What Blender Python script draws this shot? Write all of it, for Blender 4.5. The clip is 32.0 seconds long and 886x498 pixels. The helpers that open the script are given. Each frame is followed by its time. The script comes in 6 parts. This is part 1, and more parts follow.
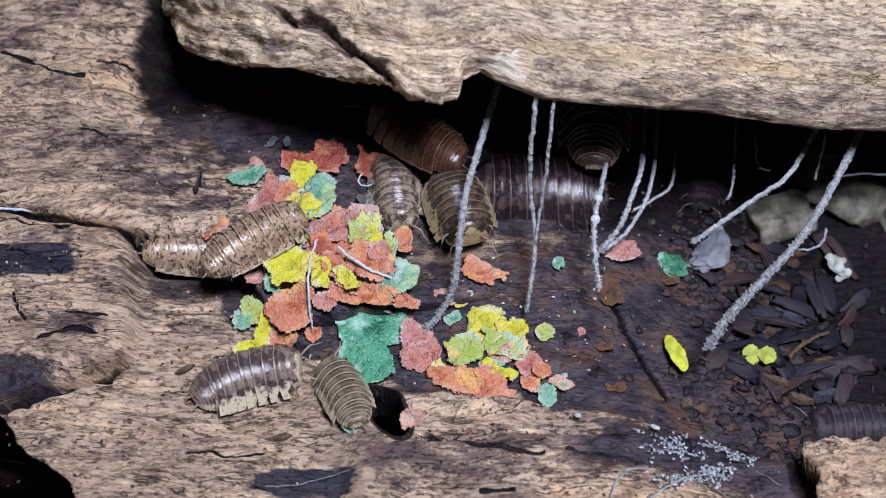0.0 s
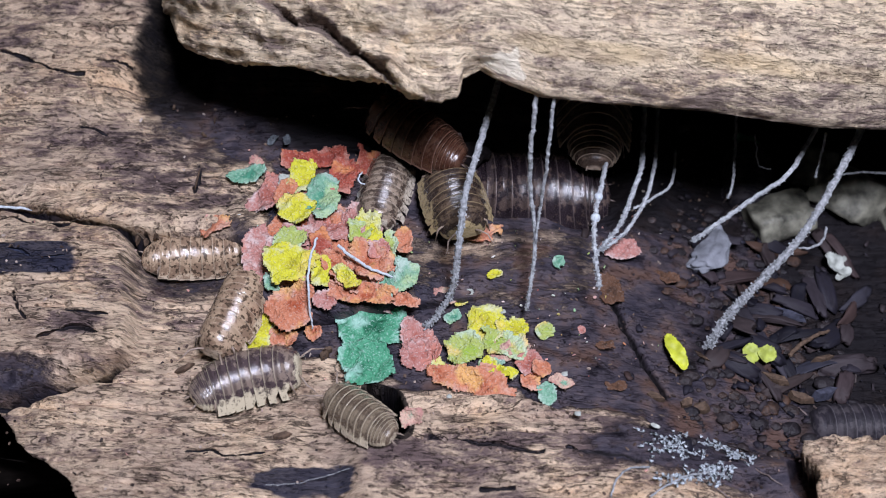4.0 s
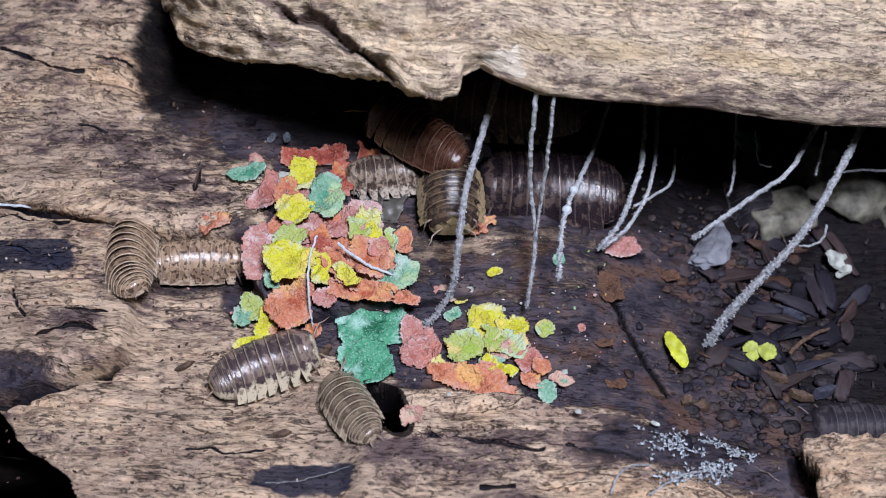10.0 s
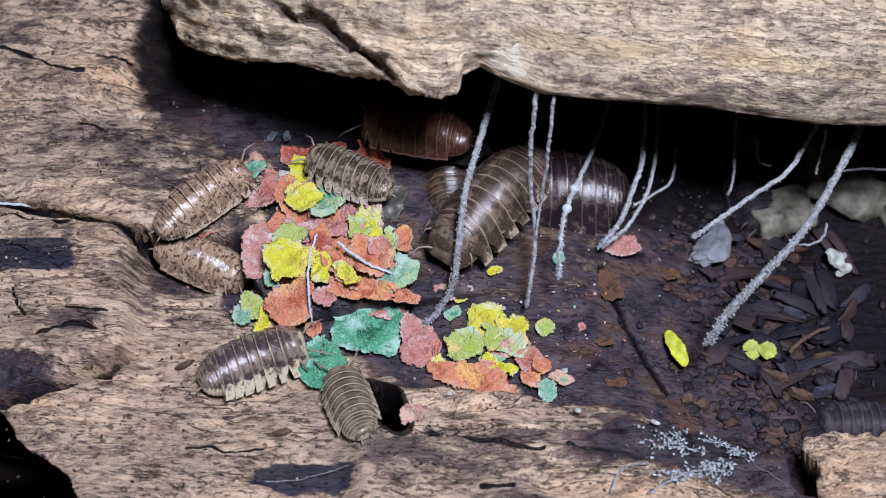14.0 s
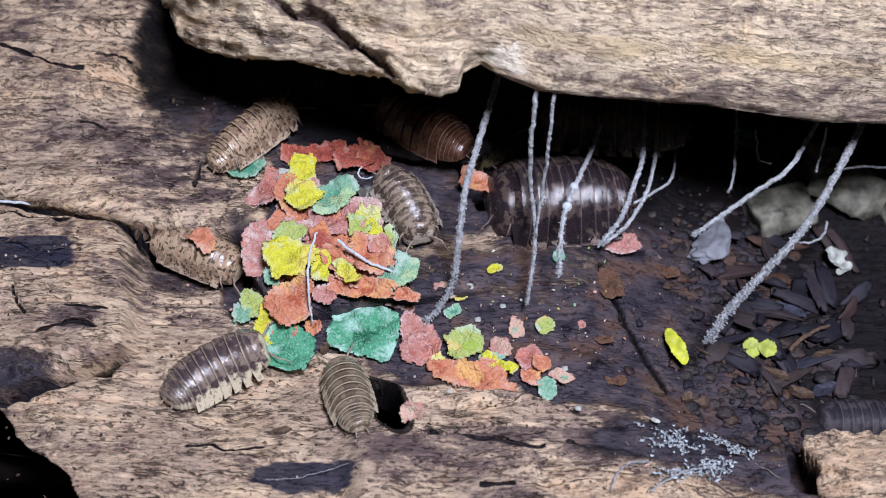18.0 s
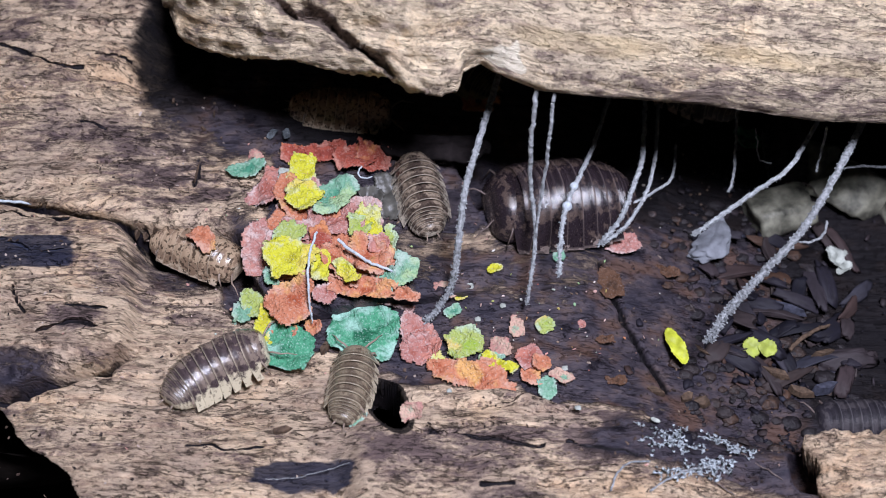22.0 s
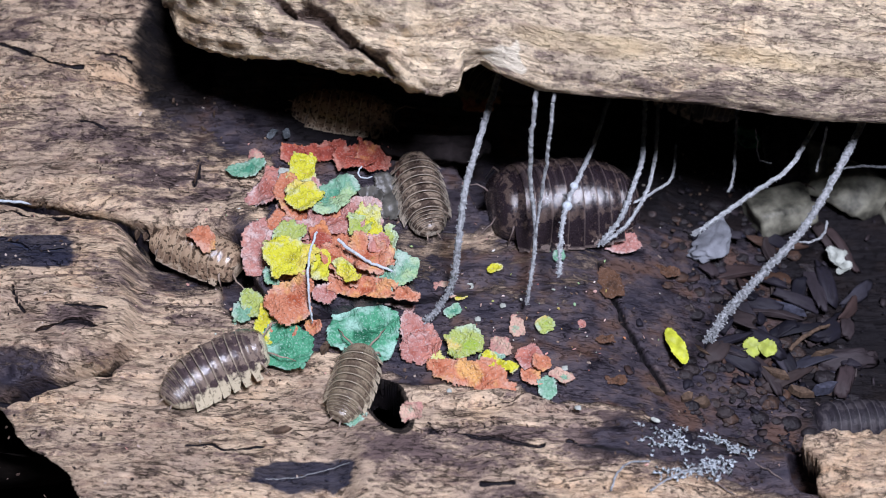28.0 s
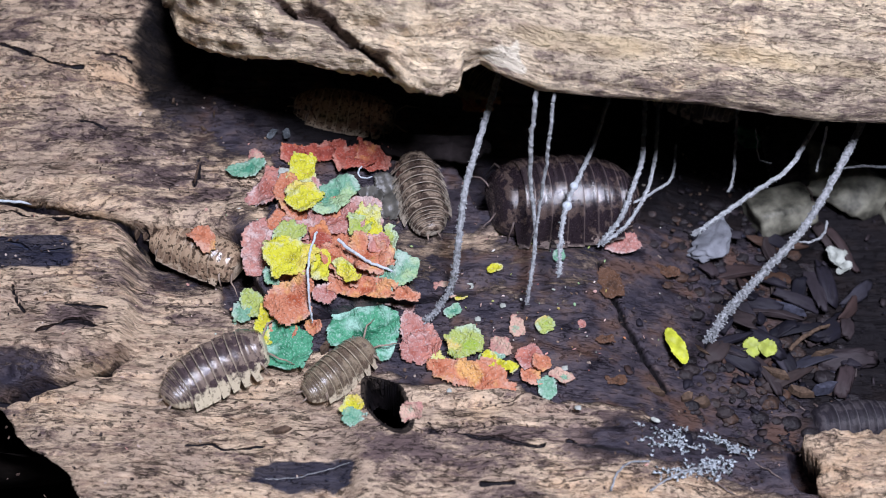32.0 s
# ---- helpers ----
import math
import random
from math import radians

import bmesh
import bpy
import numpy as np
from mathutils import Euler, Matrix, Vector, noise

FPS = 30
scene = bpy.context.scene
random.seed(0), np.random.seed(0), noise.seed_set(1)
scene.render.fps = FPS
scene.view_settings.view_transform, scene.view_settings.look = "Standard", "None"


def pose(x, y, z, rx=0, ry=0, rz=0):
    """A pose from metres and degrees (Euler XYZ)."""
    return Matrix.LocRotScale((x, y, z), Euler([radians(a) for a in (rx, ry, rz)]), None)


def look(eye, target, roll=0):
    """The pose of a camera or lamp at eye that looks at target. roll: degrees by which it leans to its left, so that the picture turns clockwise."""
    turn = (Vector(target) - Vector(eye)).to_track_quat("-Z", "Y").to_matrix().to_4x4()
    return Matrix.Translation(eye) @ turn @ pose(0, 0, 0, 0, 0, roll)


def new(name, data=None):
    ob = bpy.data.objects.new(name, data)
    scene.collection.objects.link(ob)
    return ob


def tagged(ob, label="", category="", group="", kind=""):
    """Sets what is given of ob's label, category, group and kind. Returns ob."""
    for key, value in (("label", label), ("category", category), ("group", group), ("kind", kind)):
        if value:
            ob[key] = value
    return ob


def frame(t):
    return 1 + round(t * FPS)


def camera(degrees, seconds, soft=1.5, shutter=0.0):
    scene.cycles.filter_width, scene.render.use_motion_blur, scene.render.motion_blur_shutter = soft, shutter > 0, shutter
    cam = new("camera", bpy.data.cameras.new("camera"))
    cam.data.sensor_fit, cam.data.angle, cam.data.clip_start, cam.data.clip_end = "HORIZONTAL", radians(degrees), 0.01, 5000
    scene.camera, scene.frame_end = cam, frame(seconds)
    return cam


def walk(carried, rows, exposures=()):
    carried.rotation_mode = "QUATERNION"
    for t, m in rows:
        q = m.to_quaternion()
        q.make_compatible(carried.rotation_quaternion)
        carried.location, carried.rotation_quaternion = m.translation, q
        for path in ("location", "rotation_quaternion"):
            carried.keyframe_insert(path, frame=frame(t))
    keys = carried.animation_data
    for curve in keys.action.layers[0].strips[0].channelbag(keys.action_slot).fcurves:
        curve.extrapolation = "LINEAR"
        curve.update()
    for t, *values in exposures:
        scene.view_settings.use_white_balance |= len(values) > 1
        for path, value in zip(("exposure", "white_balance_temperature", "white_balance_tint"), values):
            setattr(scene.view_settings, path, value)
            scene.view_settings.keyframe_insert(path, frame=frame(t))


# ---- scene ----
MM = 0.001
cam = camera(45, 32.0, soft=1.0)
TILT = radians(55)
AXIS = Vector((0, math.cos(TILT), -math.sin(TILT)))


def eye(k):
    """The camera looks down into the hollow; on its arm it nods by 0.4 degrees over the clip and sinks a third of a millimetre."""
    return pose(*(MM * (0.33 * k - 150) * AXIS), 35 - 0.4016 * k, 0, 0)


walk(cam, [(0, eye(0)), (1, eye(0.04)), (2, eye(0.09)), (3, eye(0.14)), (6, eye(0.33)), (9, eye(0.46)), (12, eye(0.57)),
           (14.5, eye(0.68)), (17, eye(0.84)), (19, eye(0.98)), (24, eye(0.99)), (32, eye(1.0))],
     [(0, -0.10), (14.5, -0.09), (17, 0.0), (32, 0.0)])
cam.data.dof.use_dof, cam.data.dof.focus_distance, cam.data.dof.aperture_fstop = True, 0.142, 25

# ---- light: a small bright lamp held beside the lens, a dim room around ----
world = bpy.data.worlds.new("dim_room")
scene.world = world
world.use_nodes = True
world.node_tree.nodes["Background"].inputs[0].default_value = (0.75, 0.85, 1.0, 1)
world.node_tree.nodes["Background"].inputs[1].default_value = 0.012
lamp_data = bpy.data.lights.new("lens_lamp", "AREA")
lamp_data.shape, lamp_data.size, lamp_data.energy, lamp_data.color = "DISK", 0.065, 1.245, (0.94, 0.96, 1.19)
lamp = new("lens_lamp", lamp_data)
lamp.matrix_world = look((0.046, -0.073, 0.252), (0.0, 0.0, 0.0))
scene.view_settings.exposure = 0.0


# ---- noise and ground form (millimetres) ----
def hash2(i, j, seed):
    h = (i * 374761393 + j * 668265263 + seed * 974711) & 0x7FFFFFFF
    h = ((h ^ (h >> 13)) * 1274126177) & 0x7FFFFFFF
    return ((h ^ (h >> 16)) & 0xFFFF) / 65535.0


def grain(x, y, sx, sy, seed):
    """Smooth value noise in -1..1, with cells of sx by sy millimetres."""
    u, v = np.asarray(x, float) / sx, np.asarray(y, float) / sy
    i, j = np.floor(u).astype(np.int64), np.floor(v).astype(np.int64)
    a, b = u - i, v - j
    a, b = a * a * (3 - 2 * a), b * b * (3 - 2 * b)
    top = hash2(i, j, seed) * (1 - a) + hash2(i + 1, j, seed) * a
    low = hash2(i, j + 1, seed) * (1 - a) + hash2(i + 1, j + 1, seed) * a
    return 2 * (top * (1 - b) + low * b) - 1


def step(v):
    v = np.clip(v, 0, 1)
    return v * v * (3 - 2 * v)


SHELF_X = (-90, -61, -53, -42, -38, -28.5, -26.8, -25.6, -22.6, -16.6, -10.8, -1.8, 8.8, 16.5, 30, 95)
SHELF_Y = (7.5, 5.0, 3.4, 1.3, 0.8, 0.4, -0.5, -6.4, -11.1, -12.1, -10.7, -9.3, -7.9, -8.1, -8, -6)
SHELF_H = (4, 4, 4, 4, 4, 4, 4, 4, 3.6, 3.4, 3, 2.2, 1.4, 1.0, 0.2, 0)
BULGE_X = (-90, -54.6, -48.3, -43, -38, -36, -30)
BULGE_Y = (-28, -24.7, -21.5, -19.5, -15, -11, -11)
RIM_X = (-90, -20, -8.9, -2, 8.3, 17.4, 26, 33.2, 44, 60, 95)
RIM_Y = (-22, -22, -22.3, -24.6, -24.2, -26.1, -26.8, -29, -33.5, -38, -45)


def corner_at(x, y):
    """How far past the log's broken front left corner a point lies."""
    return (-(x + 54.6) * 10.4 - (y + 27.5) * 11.1) / 15.2 + 1.6 * grain(x, y, 6, 6, 7) + 0.7 * grain(x, y, 1.5, 1.5, 9)


def ground(x, y):
    """Height of the hollow log's inside, rim and left shoulder."""
    x, y = np.asarray(x, float), np.asarray(y, float)
    wob = 0.9 * grain(x, y, 7, 5, 3) + 0.35 * grain(x, y, 1.6, 1.6, 4)
    left = step((-x - 40.5 + 0.9 * wob + 0.9 * step((-9 - y) / 3)) / 2.6)
    bulge = left * step((y - np.interp(x, BULGE_X, BULGE_Y) + 0.7 * wob) / 1.3 + 0.5)
    lower = 0.5 + 0.7 * grain(x, y, 14, 6, 5) + 3.2 * bulge + 1.2 * step((-x - 36) / 12)
    lower = lower - 2.3 * step((1.25 - np.hypot((x + 33) / 9, (y + 3) / 6)) * 1.6) - 1.2 * step((x + 30) / 3) * step((-24 - x) / 3) * step((y + 14) / 4)
    pit = step((x - 12) / 38) * 12 * step((y + 33) / 8)
    lower = lower - pit
    shelf = np.interp(x, SHELF_X, SHELF_Y)
    upper = np.interp(x, SHELF_X, SHELF_H) + 1.8 * step((-x - 30) / 30) + 0.10 * np.maximum(0, y - 6) - pit
    up = step((y - shelf + wob * 0.5 * step((x + 30) / 6)) / 0.9 + 0.5)
    z = lower * (1 - up) + np.maximum(upper, lower) * up
    gap = np.exp(-(((y - shelf + 0.9) / 0.52) ** 2)) * step((-x - 27) / 4) * (0.7 + 0.3 * grain(x, y, 6, 6, 11))
    z = z - 8.0 * gap
    z = z - 4.5 * np.exp(-(((y - shelf + 2.0) / 1.5) ** 2)) * step((x + 45) / 3) * step((-28 - x) / 3)
    split = np.exp(-(((y - np.interp(x, BULGE_X, BULGE_Y) + 0.9) / 0.45) ** 2)) * left * step((x + 58) / 6)
    z = z - 2.8 * split
    rim = step((np.interp(x, RIM_X, RIM_Y) - y + wob * 0.6) / 1.2 + 0.5) * step((x + 13) / 4)
    top = 1.9 - 7 * step((x - 22) / 26) + 0.10 * np.maximum(0, -26 - y) + 0.6 * grain(x, y, 18, 5, 8)
    z = z * (1 - rim) + np.maximum(z, top) * rim
    z = z - 9 * step((1.15 - np.hypot((x + 7.0 + 0.45 * (y + 26)) / 2.1, (y + 26.0) / 3.2) + 0.10 * wob) * 7)
    z = z + 0.16 * np.maximum(0, y - 18) * step((-x - 36) / 10)
    z = z - 8 * step((y - np.interp(x, (-12, -6, 1, 5, 22, 30), (18.5, 16, 13, 4.4, 3.4, 9)) + 0.8 * wob) / 3) * step((x + 18) / 5) * step((34 - x) / 12)
    wall = step((y - 33 - 3 * grain(x, y, 9, 9, 6)) / 15)
    z = z + wall * 34 * step((x + 40) / 14)
    z = z - 3.5 * step(1.0 * (1.35 - np.hypot((x + 40.5 - 0.5 * (y - 30)) / 5.0, (y - 31) / 9) + 0.12 * wob))
    corner = corner_at(x, y)
    return z - 9 * step(corner / 1.3)


def relief(x, y, rough):
    """Fine wood grain that runs along x, on top of the form."""
    yy = y + 0.8 * grain(x, y, 15, 6, 20)
    fine = 0.34 * grain(x, yy, 9, 0.9, 21) + 0.16 * grain(x, yy, 4, 0.42, 22)
    deep = -0.9 * step((grain(x, yy, 13, 1.3, 23) - 0.45) * 3)
    deep = deep - 0.7 * step((grain(x, yy, 17, 0.8, 26) - 0.5) * 4)
    lump = 0.30 * grain(x, y, 2.2, 1.5, 24) + 0.16 * grain(x, y, 0.9, 0.8, 25)
    return rough * (fine + deep + lump)


# ---- materials ----
def material(name, rough=0.6, spec=0.4):
    m = bpy.data.materials.new(name)
    m.use_nodes = True
    n = m.node_tree.nodes
    b = n["Principled BSDF"]
    b.inputs["Roughness"].default_value = rough
    b.inputs["Specular IOR Level"].default_value = spec
    return m, n, m.node_tree.links, b


def texnoise(n, l, coord, scale, detail=5, stretch=(1, 1, 1), rough=0.6):
    mp = n.new("ShaderNodeMapping")
    mp.inputs["Scale"].default_value = stretch
    l.new(coord, mp.inputs["Vector"])
    t = n.new("ShaderNodeTexNoise")
    t.inputs["Scale"].default_value, t.inputs["Detail"].default_value, t.inputs["Roughness"].default_value = scale, detail, rough
    l.new(mp.outputs[0], t.inputs["Vector"])
    return t.outputs["Fac"]


def ramp(n, l, fac, stops):
    r = n.new("ShaderNodeValToRGB")
    while len(r.color_ramp.elements) < len(stops):
        r.color_ramp.elements.new(0.5)
    for e, (p, c) in zip(r.color_ramp.elements, stops):
        e.position, e.color = p, (*c, 1) if len(c) == 3 else c
    l.new(fac, r.inputs[0])
    return r.outputs[0]


def mix(n, l, fac, a, b, kind="MIX"):
    x = n.new("ShaderNodeMix")
    x.data_type, x.blend_type = "RGBA", kind
    for s, v in ((x.inputs[0], fac), (x.inputs[6], a), (x.inputs[7], b)):
        if isinstance(v, (int, float)):
            s.default_value = v
        elif isinstance(v, tuple):
            s.default_value = (*v, 1)
        else:
            l.new(v, s)
    return x.outputs[2]


def calc(n, l, op, a, b=0.0, clamp=False):
    x = n.new("ShaderNodeMath")
    x.operation, x.use_clamp = op, clamp
    for s, v in zip(x.inputs, (a, b)):
        if isinstance(v, (int, float)):
            s.default_value = v
        else:
            l.new(v, s)
    return x.outputs[0]


def bump(n, l, b, height, strength, dist):
    k = n.new("ShaderNodeBump")
    k.inputs["Strength"].default_value, k.inputs["Distance"].default_value = strength, dist
    l.new(height, k.inputs["Height"])
    l.new(k.outputs[0], b.inputs["Normal"])


def attr(n, name):
    a = n.new("ShaderNodeAttribute")
    a.attribute_name = name
    return a.outputs["Fac"]


def wood_material(name, pale, mid, dark, inside=True, fissure=0.7, cool=(0.66, 0.65, 0.72)):
    """Weathered wood: fibres along x, short fissures, mottled grey-brown stains; dark wet rotten wood and painted-in
    shade where the attributes say so.
    """
    m, n, l, b = material(name, 0.8, 0.16)
    flow = n.new("ShaderNodeAttribute")
    flow.attribute_name = "flow"
    base = flow.outputs["Vector"]
    warp = n.new("ShaderNodeTexNoise")
    warp.inputs["Scale"].default_value, warp.inputs["Detail"].default_value = 45, 2
    l.new(base, warp.inputs["Vector"])
    sc = n.new("ShaderNodeVectorMath")
    sc.operation = "MULTIPLY"
    sc.inputs[1].default_value = (0.003, 0.0035, 0.003)
    l.new(warp.outputs["Color"], sc.inputs[0])
    ad = n.new("ShaderNodeVectorMath")
    l.new(base, ad.inputs[0])
    l.new(sc.outputs[0], ad.inputs[1])
    co = ad.outputs[0]
    fib = texnoise(n, l, co, 1300, 5, (0.16 if inside else 0.2, 1, 1), 0.72)
    mott = texnoise(n, l, co, 470, 7, (0.36 if inside else 0.5, 1, 1), 0.78)
    big = texnoise(n, l, co, 105, 8, (0.45 if inside else 0.6, 1, 1), 0.74)
    tone = texnoise(n, l, base, 70, 5, (0.7, 1, 1), 0.7)
    crumb = texnoise(n, l, co, 2300, 4, (0.45 if inside else 0.7, 1, 1), 0.7)
    fis = texnoise(n, l, co, 330, 4, (0.16, 1, 1), 0.6)
    fis2 = texnoise(n, l, co, 760, 3, (0.22, 1, 1), 0.6)
    dash = texnoise(n, l, co, 2100, 3, (0.38 if inside else 0.25, 1, 1), 0.6)
    where = texnoise(n, l, co, 240, 3, (0.5, 1, 1))
    col = ramp(n, l, fib, [(0.36, mid), (0.49, pale), (0.68, tuple(min(1, c * 1.22) for c in pale))])
    col = mix(n, l, ramp(n, l, tone, [(0.40, (0.75, 0.75, 0.75)), (0.52, (0, 0, 0))]), col, tuple(c * k for c, k in zip(pale, cool)))
    col = mix(n, l, ramp(n, l, tone, [(0.54, (0, 0, 0)), (0.66, (0.6, 0.6, 0.6))]), col, tuple(c * k for c, k in zip(pale, (1.08, 0.93, 0.78))))
    col = mix(n, l, ramp(n, l, mott, [(0.50, (0, 0, 0)), (0.58, (0.75, 0.75, 0.75))]), col, mid)
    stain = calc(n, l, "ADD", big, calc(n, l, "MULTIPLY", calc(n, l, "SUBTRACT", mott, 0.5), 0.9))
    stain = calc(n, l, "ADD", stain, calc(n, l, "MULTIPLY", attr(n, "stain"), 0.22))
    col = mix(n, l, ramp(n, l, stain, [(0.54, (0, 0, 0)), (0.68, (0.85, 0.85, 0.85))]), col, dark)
    col = mix(n, l, ramp(n, l, crumb, [(0.35, (0.65, 0.65, 0.65)), (0.44, (0, 0, 0))]), col, tuple(c * 0.55 for c in dark))
    line = calc(n, l, "ABSOLUTE", calc(n, l, "SUBTRACT", fis, 0.5))
    line = ramp(n, l, line, [(0.004, (1, 1, 1)), (0.011, (0, 0, 0))])
    thin = calc(n, l, "ABSOLUTE", calc(n, l, "SUBTRACT", fis2, 0.52))
    thin = calc(n, l, "MULTIPLY", ramp(n, l, thin, [(0.006, (1, 1, 1)), (0.016, (0, 0, 0))]), ramp(n, l, mott, [(0.45, (0, 0, 0)), (0.58, (0.4, 0.4, 0.4))]))
    dashes = calc(n, l, "MULTIPLY", ramp(n, l, dash, [(0.36, (1, 1, 1)), (0.42, (0, 0, 0))]), ramp(n, l, where, [(0.38, (0.35, 0.35, 0.35)), (0.56, (1, 1, 1))]))
    lines = calc(n, l, "MAXIMUM", calc(n, l, "MULTIPLY", line, ramp(n, l, where, [(0.42, (0, 0, 0)), (0.52, (1, 1, 1))])), dashes)
    lines = calc(n, l, "MAXIMUM", lines, thin)
    col = mix(n, l, calc(n, l, "MULTIPLY", lines, fissure), col, (0.022, 0.016, 0.014))
    if inside:
        blotch = texnoise(n, l, base, 330, 6, (0.7, 1, 1), 0.68)
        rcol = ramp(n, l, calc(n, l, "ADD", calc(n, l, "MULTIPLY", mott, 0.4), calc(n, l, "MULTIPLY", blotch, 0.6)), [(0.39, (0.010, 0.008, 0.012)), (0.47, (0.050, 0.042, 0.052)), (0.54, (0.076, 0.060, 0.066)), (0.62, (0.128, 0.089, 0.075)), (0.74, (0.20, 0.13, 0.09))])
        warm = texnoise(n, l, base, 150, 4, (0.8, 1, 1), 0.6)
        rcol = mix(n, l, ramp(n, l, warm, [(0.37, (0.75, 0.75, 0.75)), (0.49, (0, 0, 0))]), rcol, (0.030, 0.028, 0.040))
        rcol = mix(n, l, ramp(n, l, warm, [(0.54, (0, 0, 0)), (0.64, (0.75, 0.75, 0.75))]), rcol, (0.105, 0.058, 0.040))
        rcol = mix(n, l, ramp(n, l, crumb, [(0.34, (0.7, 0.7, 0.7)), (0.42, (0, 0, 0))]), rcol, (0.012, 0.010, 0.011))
        f = calc(n, l, "ADD", attr(n, "rot_shade"), calc(n, l, "MULTIPLY", calc(n, l, "SUBTRACT", stain, 0.5), 1.1))
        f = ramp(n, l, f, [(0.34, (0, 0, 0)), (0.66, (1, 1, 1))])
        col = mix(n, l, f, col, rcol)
        # Near-black mix: wet soil, and shade painted into recesses.
        mud_shade = calc(n, l, "ADD", attr(n, "mud_shade"), calc(n, l, "MULTIPLY", calc(n, l, "SUBTRACT", blotch, 0.5), 1.2))
        mud_shade = ramp(n, l, mud_shade, [(0.32, (0, 0, 0)), (0.82, (0.93, 0.93, 0.93))])
        col = mix(n, l, mud_shade, col, (0.006, 0.005, 0.006))
        ink = calc(n, l, "ADD", attr(n, "ink"), calc(n, l, "MULTIPLY", calc(n, l, "SUBTRACT", stain, 0.5), 0.6))
        ink = ramp(n, l, ink, [(0.42, (0, 0, 0)), (0.58, (1, 1, 1))])
        col = mix(n, l, calc(n, l, "MULTIPLY", ink, 0.93), col, (0.028, 0.033, 0.058))
        l.new(ramp(n, l, calc(n, l, "SUBTRACT", calc(n, l, "MAXIMUM", f, ink), calc(n, l, "MULTIPLY", mud_shade, 0.7), True), [(0, (0.82, 0.82, 0.82)), (1, (0.40, 0.40, 0.40))]), b.inputs["Roughness"])
    else:
        amber = calc(n, l, "ADD", attr(n, "amber"), calc(n, l, "MULTIPLY", calc(n, l, "SUBTRACT", tone, 0.5), 1.8))
        col = mix(n, l, ramp(n, l, amber, [(0.45, (0, 0, 0)), (0.9, (0.6, 0.6, 0.6))]), col, (0.63, 0.48, 0.27))
        chalk = ramp(n, l, calc(n, l, "ADD", attr(n, "chalk"), calc(n, l, "MULTIPLY", calc(n, l, "SUBTRACT", mott, 0.5), 1.6)), [(0.42, (0, 0, 0)), (0.55, (1, 1, 1))])
        col = mix(n, l, chalk, col, (0.88, 0.79, 0.62))
    l.new(col, b.inputs["Base Color"])
    h = calc(n, l, "ADD", mott, calc(n, l, "MULTIPLY", fib, 0.7))
    h = calc(n, l, "ADD", h, calc(n, l, "MULTIPLY", crumb, 0.35))
    h = calc(n, l, "SUBTRACT", h, calc(n, l, "MULTIPLY", lines, 0.9))
    if inside:
        h = calc(n, l, "MULTIPLY", h, ramp(n, l, f, [(0, (1, 1, 1)), (1, (0.32, 0.32, 0.32))]))
    bump(n, l, b, h, 1.0, 0.0013 if inside else 0.0012)
    return m


def plain(name, col, rough=0.6, spec=0.4, scale=900, vary=0.45, metal=0):
    m, n, l, b = material(name, rough, spec)
    co = n.new("ShaderNodeTexCoord").outputs["Object"]
    t = texnoise(n, l, co, scale, 5)
    lo = tuple(c * (1 - vary) for c in col)
    hi = tuple(min(1, c * (1 + vary)) for c in col)
    l.new(ramp(n, l, t, [(0.3, lo), (0.7, hi)]), b.inputs["Base Color"])
    bump(n, l, b, t, 0.5, 0.0003)
    return m


WOOD = wood_material("weathered_wood", (0.70, 0.535, 0.37), (0.38, 0.265, 0.185), (0.120, 0.084, 0.090))
WOOD_TOP = wood_material("bleached_wood", (0.77, 0.625, 0.43), (0.48, 0.37, 0.27), (0.17, 0.125, 0.112), inside=False, fissure=0.22, cool=(0.76, 0.76, 0.80))
SOIL = plain("dark_soil", (0.016, 0.012, 0.011), 0.8, 0.2, 500, 0.6)


def link_mesh(name, verts, faces, mat, parent=None, label="", smooth=True):
    me = bpy.data.meshes.new(name)
    me.from_pydata([tuple(MM * c for c in v) for v in verts], [], faces)
    me.materials.append(mat)
    if smooth:
        me.polygons.foreach_set("use_smooth", [True] * len(me.polygons))
    ob = new(name, me)
    if parent:
        ob.parent = parent
    if label:
        ob["label"] = label
    return ob


def part(name, bm, mat, parent=None, label="", smooth=True):
    """One bmesh (in millimetres) as one mesh object."""
    bmesh.ops.scale(bm, vec=(MM, MM, MM), verts=bm.verts)
    me = bpy.data.meshes.new(name)
    bm.to_mesh(me)
    bm.free()
    me.materials.append(mat)
    if smooth:
        me.polygons.foreach_set("use_smooth", [True] * len(me.polygons))
    ob = new(name, me)
    if parent:
        ob.parent = parent
    if label:
        ob["label"] = label
    return ob


def grid_faces(nu, nv):
    i, j = np.meshgrid(np.arange(nu - 1), np.arange(nv - 1), indexing="ij")
    a = (i * nv + j).ravel()
    return np.stack([a, a + nv, a + nv + 1, a + 1], 1).tolist()


# ---- the log ----
log = tagged(new("hollow_log"), "weathered hollow log with a dark rotten inside, lying on soil", "log")


def blot(X, Y, x, y, rx, ry):
    """A soft-edged blunt patch, 1 inside and 0 outside."""
    return step(1.6 - (np.abs((X - x) / rx) ** 3 + np.abs((Y - y) / ry) ** 3) ** (1 / 3))


def flow_along(ob, *axes):
    """Where the wood's fibres run: x along them, y across, smooth over small lumps."""
    a = ob.data.attributes.new("flow", "FLOAT_VECTOR", "POINT")
    a.data.foreach_set("vector", (MM * np.stack([v.ravel() for v in axes], 1)).astype(np.float32).ravel())


def put(ob, name, values):
    a = ob.data.attributes.new(name, "FLOAT", "POINT")
    a.data.foreach_set("value", np.asarray(values, np.float32).ravel())


CRACKS = []


